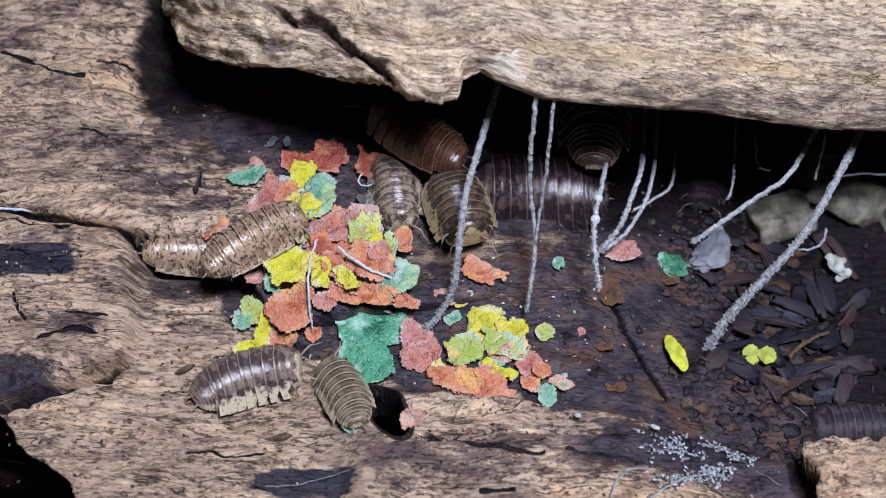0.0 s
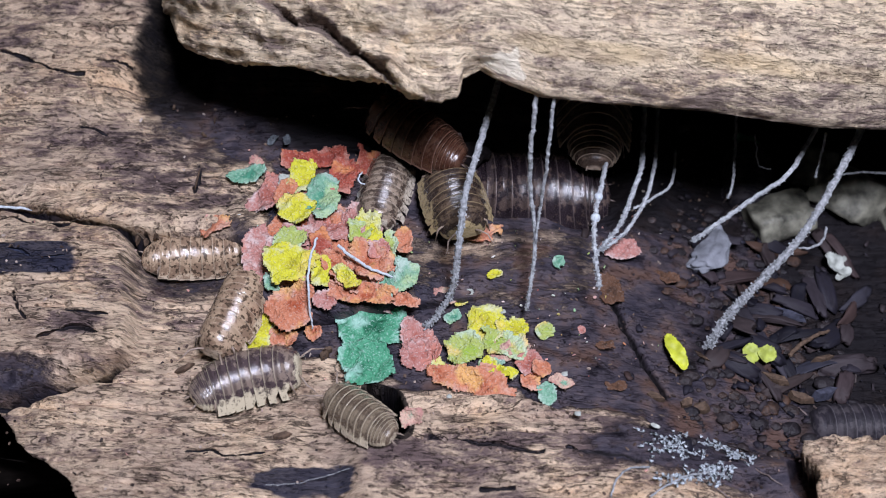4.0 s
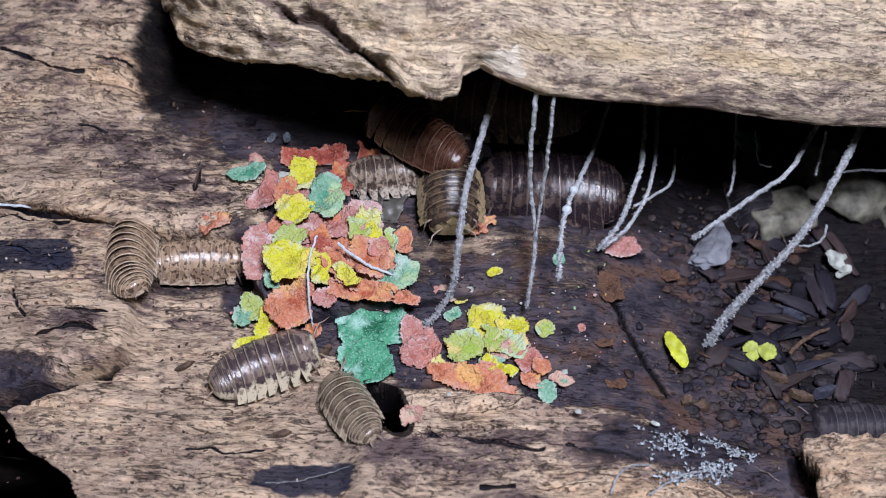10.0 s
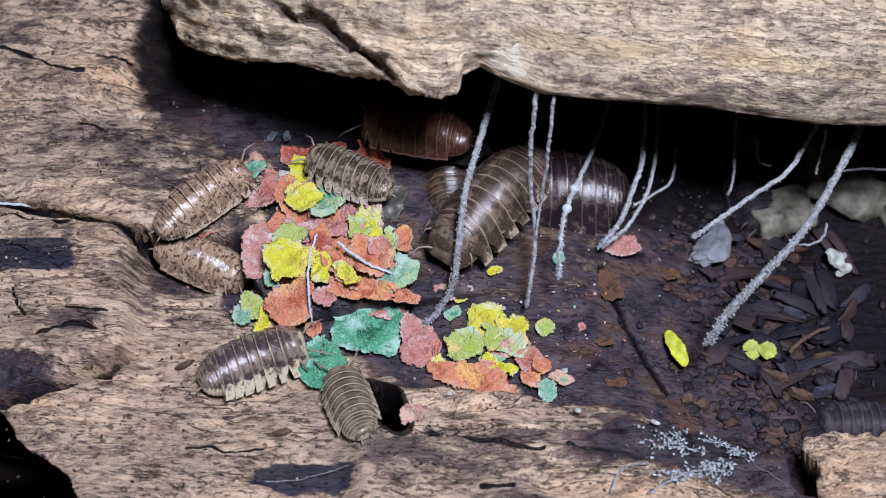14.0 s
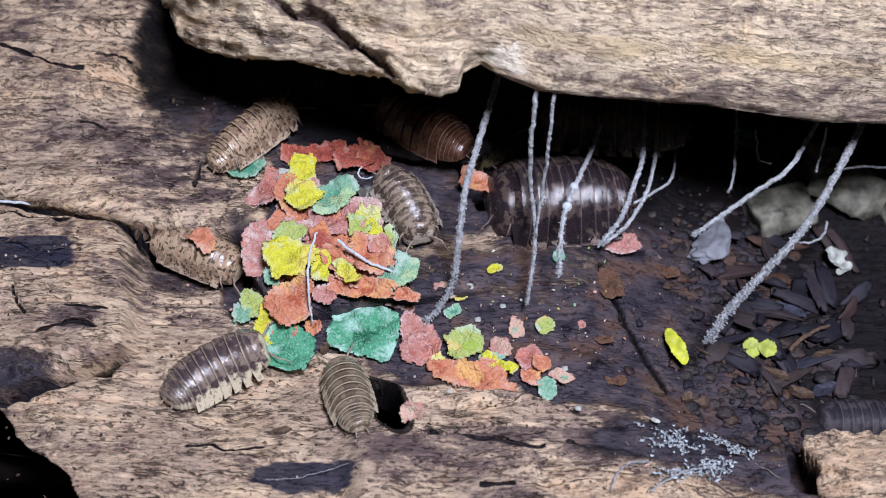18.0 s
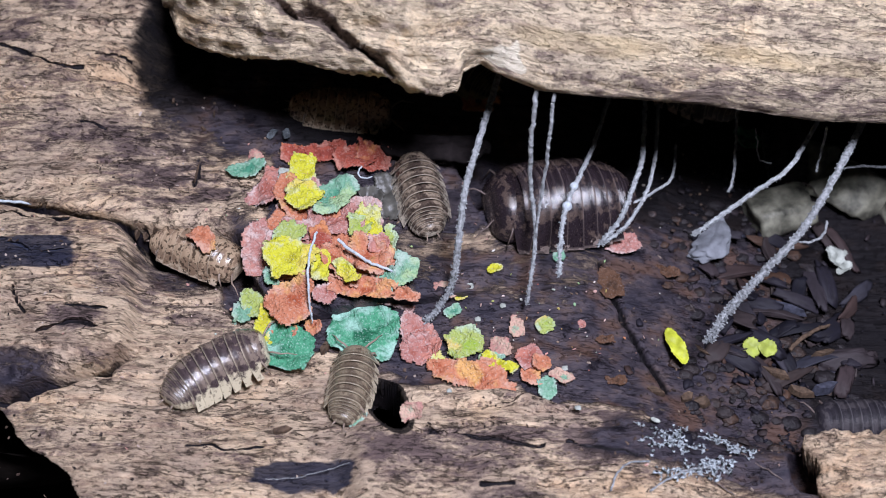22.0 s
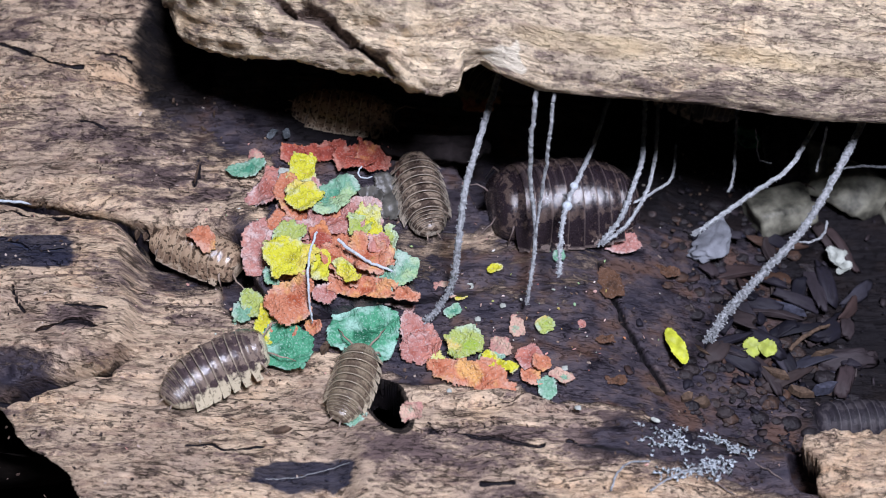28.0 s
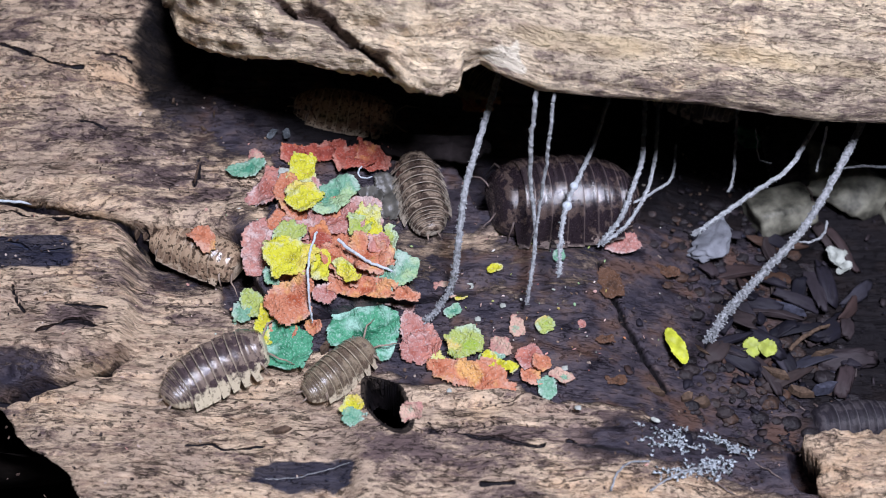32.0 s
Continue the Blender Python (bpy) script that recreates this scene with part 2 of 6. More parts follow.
def crack(width, depth, *path):
    CRACKS.append((path, width, depth))


crack(0.22, 1.2, (-65.6, 28.5, 9.7), (-61.9, 27.4, 9.4), (-58, 26, 9), (-53.2, 25.2, 8.6))
crack(0.18, 1.0, (-43.4, 21.9, 6.8), (-40.3, 21.6, 6.3), (-37.8, 21.8, 5.9))
crack(0.18, 1.0, (-51.4, 28, 9.2), (-48.9, 27.8, 9), (-46.7, 27.4, 8.7))
crack(0.18, 0.9, (-52.1, 16.7, 6.6), (-50.4, 16.3, 6.4), (-48.6, 15.6, 6.2))
crack(0.2, 1.0, (-61.2, 2.2, 4.4), (-55.8, 1.9, 4.2), (-51.1, 0.8, 4.4))
crack(0.18, 1.4, (-56.5, -10.4, 5.1), (-55.4, -12.5, 5.2), (-53.9, -14.2, 5.2))
crack(0.2, 1.2, (-48.9, -12.8, 4.8), (-46.5, -12.9, 4.5), (-43.7, -13.3, 4.1))
crack(0.25, 1.6, (-43.4, 1.5, 4), (-43.5, 1.3, 2.7), (-42.4, -1.1, 3.8))
crack(0.25, 1.4, (-41, 1.2, 2.8), (-41.7, 0.9, 0.3), (-41.1, -1.4, 0.6))
crack(0.2, 1.2, (-34.9, 11, 4.6), (-34.7, 9, 4.4), (-34.7, 6.9, 4.2))
crack(0.2, 1.0, (-59.2, -3.2, 4.7), (-54.9, -4.4, 4.9), (-51.2, -4.1, 4.7))
crack(0.25, 1.3, (-52.1, -16.7, 5.1), (-48.1, -15.6, 4.7), (-44.6, -16.1, 4.1))
crack(0.25, 1.2, (4.4, -36.4, 2.7), (6.4, -37.1, 2.8), (8.4, -36.9, 2.9))
crack(0.16, 0.7, (-31.6, -31, 0.7), (-26.7, -31.4, 0.7), (-21.8, -31, 0.7))
crack(0.2, 0.9, (-1.7, -29.5, 2.4), (4.5, -31, 2.5), (12.1, -31.8, 2.4))
crack(0.2, 0.9, (14.9, -30.9, 2.2), (18.9, -31.7, 2.4), (23.5, -33.5, 2.8))


def near_line(X, Y, path):
    """How far each point lies from a crooked line."""
    best = np.full(X.shape, 99.0)
    for a, b in zip(path, path[1:]):
        dx, dy = b[0] - a[0], b[1] - a[1]
        k = np.clip(((X - a[0]) * dx + (Y - a[1]) * dy) / (dx * dx + dy * dy), 0, 1)
        best = np.minimum(best, np.hypot(X - a[0] - k * dx, Y - a[1] - k * dy))
    return best


def log_body():
    xs = np.concatenate([np.arange(-92, -66, 0.8), np.arange(-66, 70, 0.3), np.arange(70, 93, 0.8)])
    ys = np.concatenate([np.arange(-60, -42, 0.8), np.arange(-42, 36, 0.22), np.arange(36, 60, 0.5)])
    X, Y = np.meshgrid(xs, ys, indexing="ij")
    wx, wy = X + 0.9 * grain(X, Y, 4, 3, 33) + 0.5 * grain(X, Y, 1.1, 0.7, 35), Y + 0.5 * grain(X, Y, 5, 2, 34) + 0.3 * grain(X, Y, 1.3, 0.8, 36)
    shelf = np.interp(X, SHELF_X, SHELF_Y)
    rimline = np.interp(X, RIM_X, RIM_Y)
    floor = step((X + 27) / 5) * step((Y - rimline - 2.2 * grain(X, Y, 7, 2.4, 61) - 1.0 * grain(X, Y, 1.8, 0.8, 62)) / 5.0 + 0.35)
    front = step((-16.5 - Y) / 3) * step((-8 - X) / 4)
    floor = floor * (1 - front)
    # The narrow second blot paints shade at the ledge's foot.
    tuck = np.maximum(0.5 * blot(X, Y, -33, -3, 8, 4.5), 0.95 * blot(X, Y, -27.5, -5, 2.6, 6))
    # Darker towards and under the overhang: its shade put into the wood colour.
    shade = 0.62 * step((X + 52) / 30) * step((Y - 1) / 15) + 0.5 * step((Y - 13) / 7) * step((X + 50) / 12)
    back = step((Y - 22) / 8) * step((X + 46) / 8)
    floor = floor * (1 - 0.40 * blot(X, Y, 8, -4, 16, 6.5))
    # The two blots near x = -40 paint shade left of the shell's end.
    rot_shade = np.maximum.reduce([floor, tuck, shade, back, 0.95 * blot(wx, wy, -18, 17.5, 15, 6), 0.5 * blot(wx, wy, -56, -22, 8, 2), 0.7 * blot(wx, wy, -39, 22, 4, 5), 0.55 * blot(wx, wy, -40.5, 31, 5.5, 9.5), 0.9 * blot(wx, wy, 32, -30.5, 11, 3)])
    # Crack, hole and corner walls darkened in colour to stand for their shade.
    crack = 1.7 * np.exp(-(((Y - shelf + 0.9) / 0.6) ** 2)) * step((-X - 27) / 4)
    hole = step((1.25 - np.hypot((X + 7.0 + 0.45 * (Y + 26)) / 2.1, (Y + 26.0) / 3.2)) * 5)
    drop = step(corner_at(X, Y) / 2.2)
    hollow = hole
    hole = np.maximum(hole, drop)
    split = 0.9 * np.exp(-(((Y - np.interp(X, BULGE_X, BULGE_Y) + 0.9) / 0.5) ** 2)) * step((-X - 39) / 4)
    rot_shade = np.maximum.reduce([rot_shade, crack, hole, split])
    rot_shade = np.maximum(rot_shade, 0.9 * step((X - 20) / 14) * step((Y - rimline) / 8 + 1.3))
    ink = blot(wx, wy, -57, -4.6, 7.0, 2.6) + blot(wx, wy, -17, -34.9, 5.2, 2.0)
    stain = 0.75 * blot(X, Y, 9, -31.0, 19, 2.2) + 1.0 * blot(X, Y, -56, -22.3, 7, 2.2) + 1.0 * blot(X, Y, -48, -15, 3, 1.5) + 0.1 * blot(X, Y, -40, -18, 6, 4) + 0.7 * blot(X, Y, -33, -7, 9, 6) + 0.5 * blot(X, Y, -40, 12, 7, 6) + 0.3 * blot(X, Y, -25, 9, 9, 6) + 0.15 * blot(X, Y, -56, 26, 14, 6) + 0.8 * blot(X, Y, 28, -33, 12, 3)
    form = ground(X, Y)
    U, V = X.copy(), Y.copy()
    slit = np.interp(Y, (-22.5, -16, -11, -6.5, -2), (30.5, 27.2, 24.8, 23.0, 21.5)) + 0.5 * grain(X, Y, 9, 1.4, 30)
    slit = np.exp(-(((X - slit) / 0.45) ** 2)) * step((Y + 22) / 2) * step((-1.5 - Y) / 2)
    notch = blot(X, Y, 45.4, -33.9, 2.2, 2.2)
    Z = form + (1 - step((1.45 - np.hypot((X + 7.0 + 0.45 * (Y + 26)) / 2.1, (Y + 26.0) / 3.2)) * 4)) * relief(X, Y, 0.85 - 0.3 * rot_shade + 0.5 * step((-X - 40) / 8) * step((-8 - Y) / 6)) - 2.0 * slit - 7 * notch
    # Slit, notch and cracks get shade painted into their colour.
    rot_shade = np.maximum.reduce([rot_shade, 1.6 * slit, 1.2 * notch])
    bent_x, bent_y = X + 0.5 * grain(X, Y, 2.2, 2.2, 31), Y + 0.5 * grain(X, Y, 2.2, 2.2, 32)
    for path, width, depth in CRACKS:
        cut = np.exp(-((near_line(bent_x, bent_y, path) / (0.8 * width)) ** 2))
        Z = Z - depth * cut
        rot_shade = np.maximum(rot_shade, 1.5 * cut)
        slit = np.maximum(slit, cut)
    lip = np.exp(-(((Y - shelf - 0.5) / 0.9) ** 2)) * step((20 - X) / 25)
    bump_y = np.interp(X, BULGE_X, BULGE_Y)
    lip2 = np.exp(-(((Y - bump_y - 0.5) / 0.8) ** 2)) * step((-X - 40) / 4)
    sub = np.exp(-(((Y - rimline + 0.6) / 0.8) ** 2)) * step((X + 12) / 3) * step((16 - X) / 10)
    under = step(corner_at(X, Y) / 1.3)
    X = X + 4.5 * under
    Y = Y + 4.8 * under
    Y = Y - (1.0 + 0.35 * step((X + 40) / 4)) * lip - 1.1 * lip2 + 0.7 * sub
    keep = ((hollow < 0.985) & (drop < 0.9)).ravel()
    faces = np.array(grid_faces(len(xs), len(ys)))
    faces = faces[keep[faces].any(1)].tolist()
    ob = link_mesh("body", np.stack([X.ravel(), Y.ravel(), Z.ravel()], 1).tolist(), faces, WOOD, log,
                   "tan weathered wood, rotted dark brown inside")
    put(ob, "rot_shade", rot_shade)
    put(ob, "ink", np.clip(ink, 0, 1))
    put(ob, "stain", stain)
    # Wet soil at right, plus shade painted into cracks, hole and under the overhang.
    put(ob, "mud_shade", 1.6 * slit + 0.75 * np.exp(-(((wy - shelf + 2.0) / 1.5) ** 2)) * step((wx + 45) / 3) * step((-28 - wx) / 3) + 0.9 * split + 0.45 * blot(wx, wy, 33, -30, 9, 2.4) + np.maximum(step((X - 43) / 12) * step((Y + 36) / 5) * step((26 - Y) / 12), step((Y - 3) / 7) * step((X - 20) / 8)) + 1.8 * step((1.42 - np.hypot((U + 7.0 + 0.45 * (V + 26)) / 2.1, (V + 26.0) / 3.2)) * 6) + 1.15 * blot(wx, wy, -39.5, 30.5, 5.6, 10.5) + 0.8 * blot(X, Y, -9, 18.5, 13, 4) + 0.35 * blot(X, Y, -18, 18, 14, 5))
    flow_along(ob, U, V, 0.12 * form)


log_body()

EDGE = [(-40.2, 32.6, 14), (-37.6, 25.4, 18), (-35.4, 19.6, 20), (-32.4, 15.8, 22), (-26.4, 12.4, 24), (-18.7, 9, 26), (-12.8, 7.2, 27), (-6.8, 5.1, 28), (-4.2, 2.9, 28), (-0.6, 1.8, 28),
        (2, 2.5, 28), (2.5, 5.6, 28), (4.5, 6.7, 28), (6.9, 5.0, 28), (11.9, 2.4, 28), (21.8, 3, 26), (32.6, 3.8, 24), (40.5, 3.4, 23),
        (46.3, 3.1, 22), (56.4, 4.3, 20), (77.9, 5.3, 18)]
PROFILE = ((46, 12), (34, 7), (18, 1.5), (7, -0.6), (2, -1.0), (0.3, -0.5), (0, 0.4), (0.2, 2.2), (1.2, 4), (4, 7), (9, 10.6), (16, 15), (26, 20.5), (40, 26), (56, 28), (60, 18))


def upper_shell():
    xs = np.arange(EDGE[0][0], EDGE[-1][0], 0.35)
    ex, ey, ez = (np.array([p[k] for p in EDGE]) for k in range(3))
    py, pz = np.array([p[0] for p in PROFILE], float), np.array([p[1] for p in PROFILE], float)
    run = np.concatenate([[0], np.cumsum(np.hypot(np.diff(py), np.diff(pz)))])
    s = np.concatenate([np.linspace(0, run[3], 30, endpoint=False), np.linspace(run[3], run[11], 90, endpoint=False), np.linspace(run[11], run[-1], 30)])
    dy, dz = np.interp(s, run, py), np.interp(s, run, pz)
    grow = np.sqrt(np.clip((xs - xs[0]) / 16, 0, 1))[:, None]
    X = np.repeat(xs[:, None], len(s), 1)
    rough = 0.34 + 1.06 * step((10 - X) / 14)
    DY, DZ = dy[None] * (0.45 + 0.55 * grow), dz[None] * (0.12 + 0.88 * grow)
    S = np.repeat(s[None], len(xs), 0)
    n1 = 0.7 * grain(X, S, 7, 3.2, 40) + 0.5 * grain(X, S, 2.0, 1.3, 41) + 0.28 * grain(X, S, 1.6, 0.7, 42) + 0.3 * grain(X, S, 0.6, 0.4, 49)
    n2 = 0.34 * grain(X, S, 10, 0.7, 43) + 0.22 * grain(X, S, 4, 0.45, 44) + 0.35 * grain(X, S, 3.1, 0.6, 48) * np.exp(-(((S - run[6]) / 2.2) ** 2))
    flake_edge = np.exp(-(((S - run[6] - 2) / 3.5) ** 2)) * (0.25 + 0.75 * step((X + 24) / 10) * step((10 - X) / 5))
    n2 = n2 + flake_edge * (0.9 * np.abs(grain(X, S + 0.06 * X, 7, 0.75, 53)) + 0.5 * np.abs(grain(X, S, 2.6, 0.5, 54)) - 0.5)
    n3 = -0.8 * step((grain(X, S + 0.05 * X, 14, 1.6, 45) - 0.5) * 3)
    path = run[6] + 1.0 + np.interp(X, (-34, -16, -11, -6), (8.5, 5.2, 2.6, -0.5)) + 0.5 * grain(X, S, 3, 9, 47) + 0.45 * grain(X, S, 0.9, 2, 57)
    crevice = -4.2 * np.exp(-(((S - path) / (0.6 + 0.3 * grain(X, S, 2.5, 9, 56))) ** 2)) * step((X + 24) / 6) * step((-5 - X) / 2)
    gash_shade = np.clip(-crevice / 2.2, 0, 1)
    check = -1.3 * np.exp(-(((X - 36.5 - 0.5 * grain(X, S, 9, 1.5, 55)) / 0.22) ** 2)) * blot(X, S, 36.5, run[9] + 1.0, 3, 2.6)
    crevice = crevice + check
    off = n1 * rough * 1.2 + n2 + n3 * 0.7 + crevice
    jag = (0.55 * grain(X, 0 * X, 6.3, 1, 50) + 0.2 * grain(X, S, 2.3, 2, 51) + 0.3 * grain(X, S, 0.5, 0.5, 52)) * rough * np.exp(-(((S - run[5]) / 1.6) ** 2))
    X2 = X + 0.25 * rough * grain(X, S, 3, 3, 46)
    bell = np.exp(-((np.arange(-40, 41) * 0.35 / 6.0) ** 2))
    sharp_y, sharp_z = np.interp(xs, ex, ey), np.interp(xs, ex, ez)
    soft_y = np.convolve(np.pad(sharp_y, 40, mode="edge"), bell / bell.sum(), mode="valid")
    soft_z = np.convolve(np.pad(sharp_z, 40, mode="edge"), bell / bell.sum(), mode="valid")
    near = np.where(S > run[6], np.exp(-(((S - run[6]) / 3.0) ** 2)), 1.0)
    Y = near * sharp_y[:, None] + (1 - near) * soft_y[:, None] + DY - 0.55 * off
    Z = near * sharp_z[:, None] + (1 - near) * soft_z[:, None] + DZ + 0.75 * off + (0.8 + 0.3 * step((X + 18) / 6) * step((10 - X) / 4)) * jag
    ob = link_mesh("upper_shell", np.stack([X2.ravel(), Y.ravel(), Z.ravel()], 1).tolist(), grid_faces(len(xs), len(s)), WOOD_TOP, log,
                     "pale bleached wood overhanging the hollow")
    # Last term colours the crevice dark, shade put into the wood tone.
    put(ob, "stain", 0.55 * step((S - run[4]) / 1.0) * step((run[8] + 0.4 - S + 0.05 * (X - 30)) / 1.4) * step((X - 12) / 10) + 0.5 * blot(X, S, -14, run[10], 7, 2) + 2.5 * gash_shade)
    flow_along(ob, X, S, 0 * S)
    put(ob, "amber", 0.95 * blot(X, S, 16, run[8] + 2.2, 9, 1.5) + 0.8 * blot(X, S, 46, run[8] + 2.8, 16, 1.4) + 0.5 * blot(X, S, -6, run[9], 9, 2) + 0.4 * blot(X, S, 40, run[11], 20, 3))
    put(ob, "chalk", 1.2 * blot(X + 0.9 * grain(X, S, 1.6, 1.1, 58), S + 0.7 * grain(X, S, 1.3, 1.2, 59), 7.6, run[7] + 1.2, 1.9, 1.6))
    return ob


upper_shell()


def broken_edge():
    """A raised splintered piece of the front rim."""
    xs, ys = np.arange(41, 88, 0.3), np.arange(-52, -27, 0.25)
    X, Y = np.meshgrid(xs, ys, indexing="ij")
    wob = 1.3 * grain(X, Y, 4, 3, 70) + 0.7 * grain(X, Y, 1.2, 1.2, 71)
    inside = step(((X - np.interp(Y, (-52, -37.5, -33.8, -31.6, -29.8), (49, 43.4, 44.2, 43.2, 42.6))) + 0.6 * wob) / 0.7) * step((-29.5 + 0.03 * (X - 44) - Y + 0.5 * wob) / 0.8)
    Z = -14 + 16.4 * inside + inside * relief(X, Y, 1.0) + 0.7 * grain(X, Y, 9, 4, 72) + 0.6 * grain(X, Y, 1.4, 1.2, 73) - 0.8 * step((grain(X, Y, 0.8, 1.1, 74) - 0.4) * 3)
    U, X = X, X + 5.5 * (1 - inside)
    ob = link_mesh("broken_edge", np.stack([X.ravel(), Y.ravel(), Z.ravel()], 1).tolist(), grid_faces(len(xs), len(ys)), WOOD, log, "crumbly tan broken edge of the rim")
    flow_along(ob, U, Y, 0.6 * Z)
    # Walls under the broken top are coloured near black as painted shade.
    put(ob, "rot_shade", 2.0 * (1 - inside))
    put(ob, "mud_shade", 1.6 * step((0.85 - inside) / 0.4))
    put(ob, "ink", 0 * X)
    put(ob, "stain", 0 * X - 0.6)


broken_edge()

BARK = plain("rough_bark", (0.018, 0.014, 0.012), 0.95, 0.05, 260, 0.6)


def outer_bark():
    """The round underside of the log, resting on the soil."""
    xs, th = np.arange(-90, 90.1, 3), np.linspace(0, math.pi, 48)
    X, T = np.meshgrid(xs, th, indexing="ij")
    lump = 1 + 0.05 * grain(X, T * 40, 9, 5, 80)
    Y = 13 - 42 * np.cos(T) * lump
    Z = -6 - 45 * np.sin(T) * lump
    n, faces = len(th), grid_faces(len(xs), len(th))
    faces.append(list(range(n)))
    faces.append([(len(xs) - 1) * n + k for k in range(n)][::-1])
    link_mesh("bark", np.stack([X.ravel(), Y.ravel(), Z.ravel()], 1).tolist(), faces, BARK, log, "rough dark bark underside of the log")


outer_bark()

# ---- ground ----
def ground_sheet():
    xs = np.concatenate([[-260, -190], np.arange(-120, 121, 6), [190, 260]])
    X, Y = np.meshgrid(xs, xs, indexing="ij")
    Z = -52 + 2.5 * grain(X, Y, 17, 17, 60)
    return tagged(link_mesh("ground", np.stack([X.ravel(), Y.ravel(), Z.ravel()], 1).tolist(), grid_faces(len(xs), len(xs)), SOIL), "dark soil under the log", kind="structure")


ground_sheet()


# ---- leaf flakes ----
def voronoi(n, l, coord, scale, feature="F1"):
    t = n.new("ShaderNodeTexVoronoi")
    t.feature = feature
    t.inputs["Scale"].default_value = scale
    l.new(coord, t.inputs["Vector"])
    return t.outputs["Distance"]


def flake_material(name, a, b, c, d=None):
    """Granular dried leaf: main colour b, deeper a between the grains, paler c in patches and on the crumbled edge, turned d in places."""
    m, n, l, s = material(name, 0.8, 0.2)
    a, b, c = (tuple(v * k for v in q) for q, k in ((a, 0.85), (b, 0.83), (c, 0.80)))
    co = n.new("ShaderNodeTexCoord").outputs["Object"]
    rnd = n.new("ShaderNodeObjectInfo").outputs["Random"]
    v = n.new("ShaderNodeVectorMath")
    l.new(co, v.inputs[0])
    l.new(calc(n, l, "MULTIPLY", rnd, 0.05), v.inputs[1])
    co = v.outputs[0]
    jit = n.new("ShaderNodeTexNoise")
    jit.inputs["Scale"].default_value = 2000
    l.new(co, jit.inputs["Vector"])
    jm = n.new("ShaderNodeVectorMath")
    jm.operation = "SCALE"
    jm.inputs["Scale"].default_value = 0.00045
    l.new(jit.outputs["Color"], jm.inputs[0])
    ja = n.new("ShaderNodeVectorMath")
    l.new(co, ja.inputs[0])
    l.new(jm.outputs[0], ja.inputs[1])
    grains = voronoi(n, l, ja.outputs[0], 3300, "SMOOTH_F1")
    big = texnoise(n, l, co, 260, 5, (1, 1, 1), 0.65)
    mid = texnoise(n, l, co, 1000, 4, (1, 1, 1), 0.7)
    k = calc(n, l, "ADD", big, calc(n, l, "MULTIPLY", calc(n, l, "SUBTRACT", attr(n, "edge"), 0.6), 0.28))
    k = calc(n, l, "ADD", k, calc(n, l, "MULTIPLY", calc(n, l, "SUBTRACT", mid, 0.5), 0.35))
    col = ramp(n, l, k, [(0.30, a), (0.42, b), (0.54, b), (0.70, c)])
    turned = texnoise(n, l, co, 170, 3, (1, 1, 1), 0.6)
    col = mix(n, l, ramp(n, l, turned, [(0.53, (0, 0, 0)), (0.62, (0.8, 0.8, 0.8))]), col, d or c)
    col = mix(n, l, ramp(n, l, grains, [(0.10, (0.55, 0.55, 0.55)), (0.34, (0, 0, 0))]), col, tuple(min(1, v * 0.85 + 0.10) for v in c))
    # Gaps between grains deepened, their shading put into the colour.
    col = mix(n, l, ramp(n, l, grains, [(0.50, (0, 0, 0)), (0.80, (0.55, 0.55, 0.55))]), col, tuple(v * 0.8 for v in a))
    l.new(col, s.inputs["Base Color"])
    bump(n, l, s, calc(n, l, "SUBTRACT", calc(n, l, "MULTIPLY", mid, 0.7), calc(n, l, "MULTIPLY", grains, 0.7)), 0.75, 0.0005)
    return m


RED, ORANGE, PINK = (0.37, 0.085, 0.055), (0.55, 0.215, 0.12), (0.47, 0.225, 0.19)
YELLOW, LIME, GREEN, TEAL = (0.61, 0.59, 0.045), (0.39, 0.46, 0.13), (0.055, 0.235, 0.12), (0.20, 0.40, 0.27)
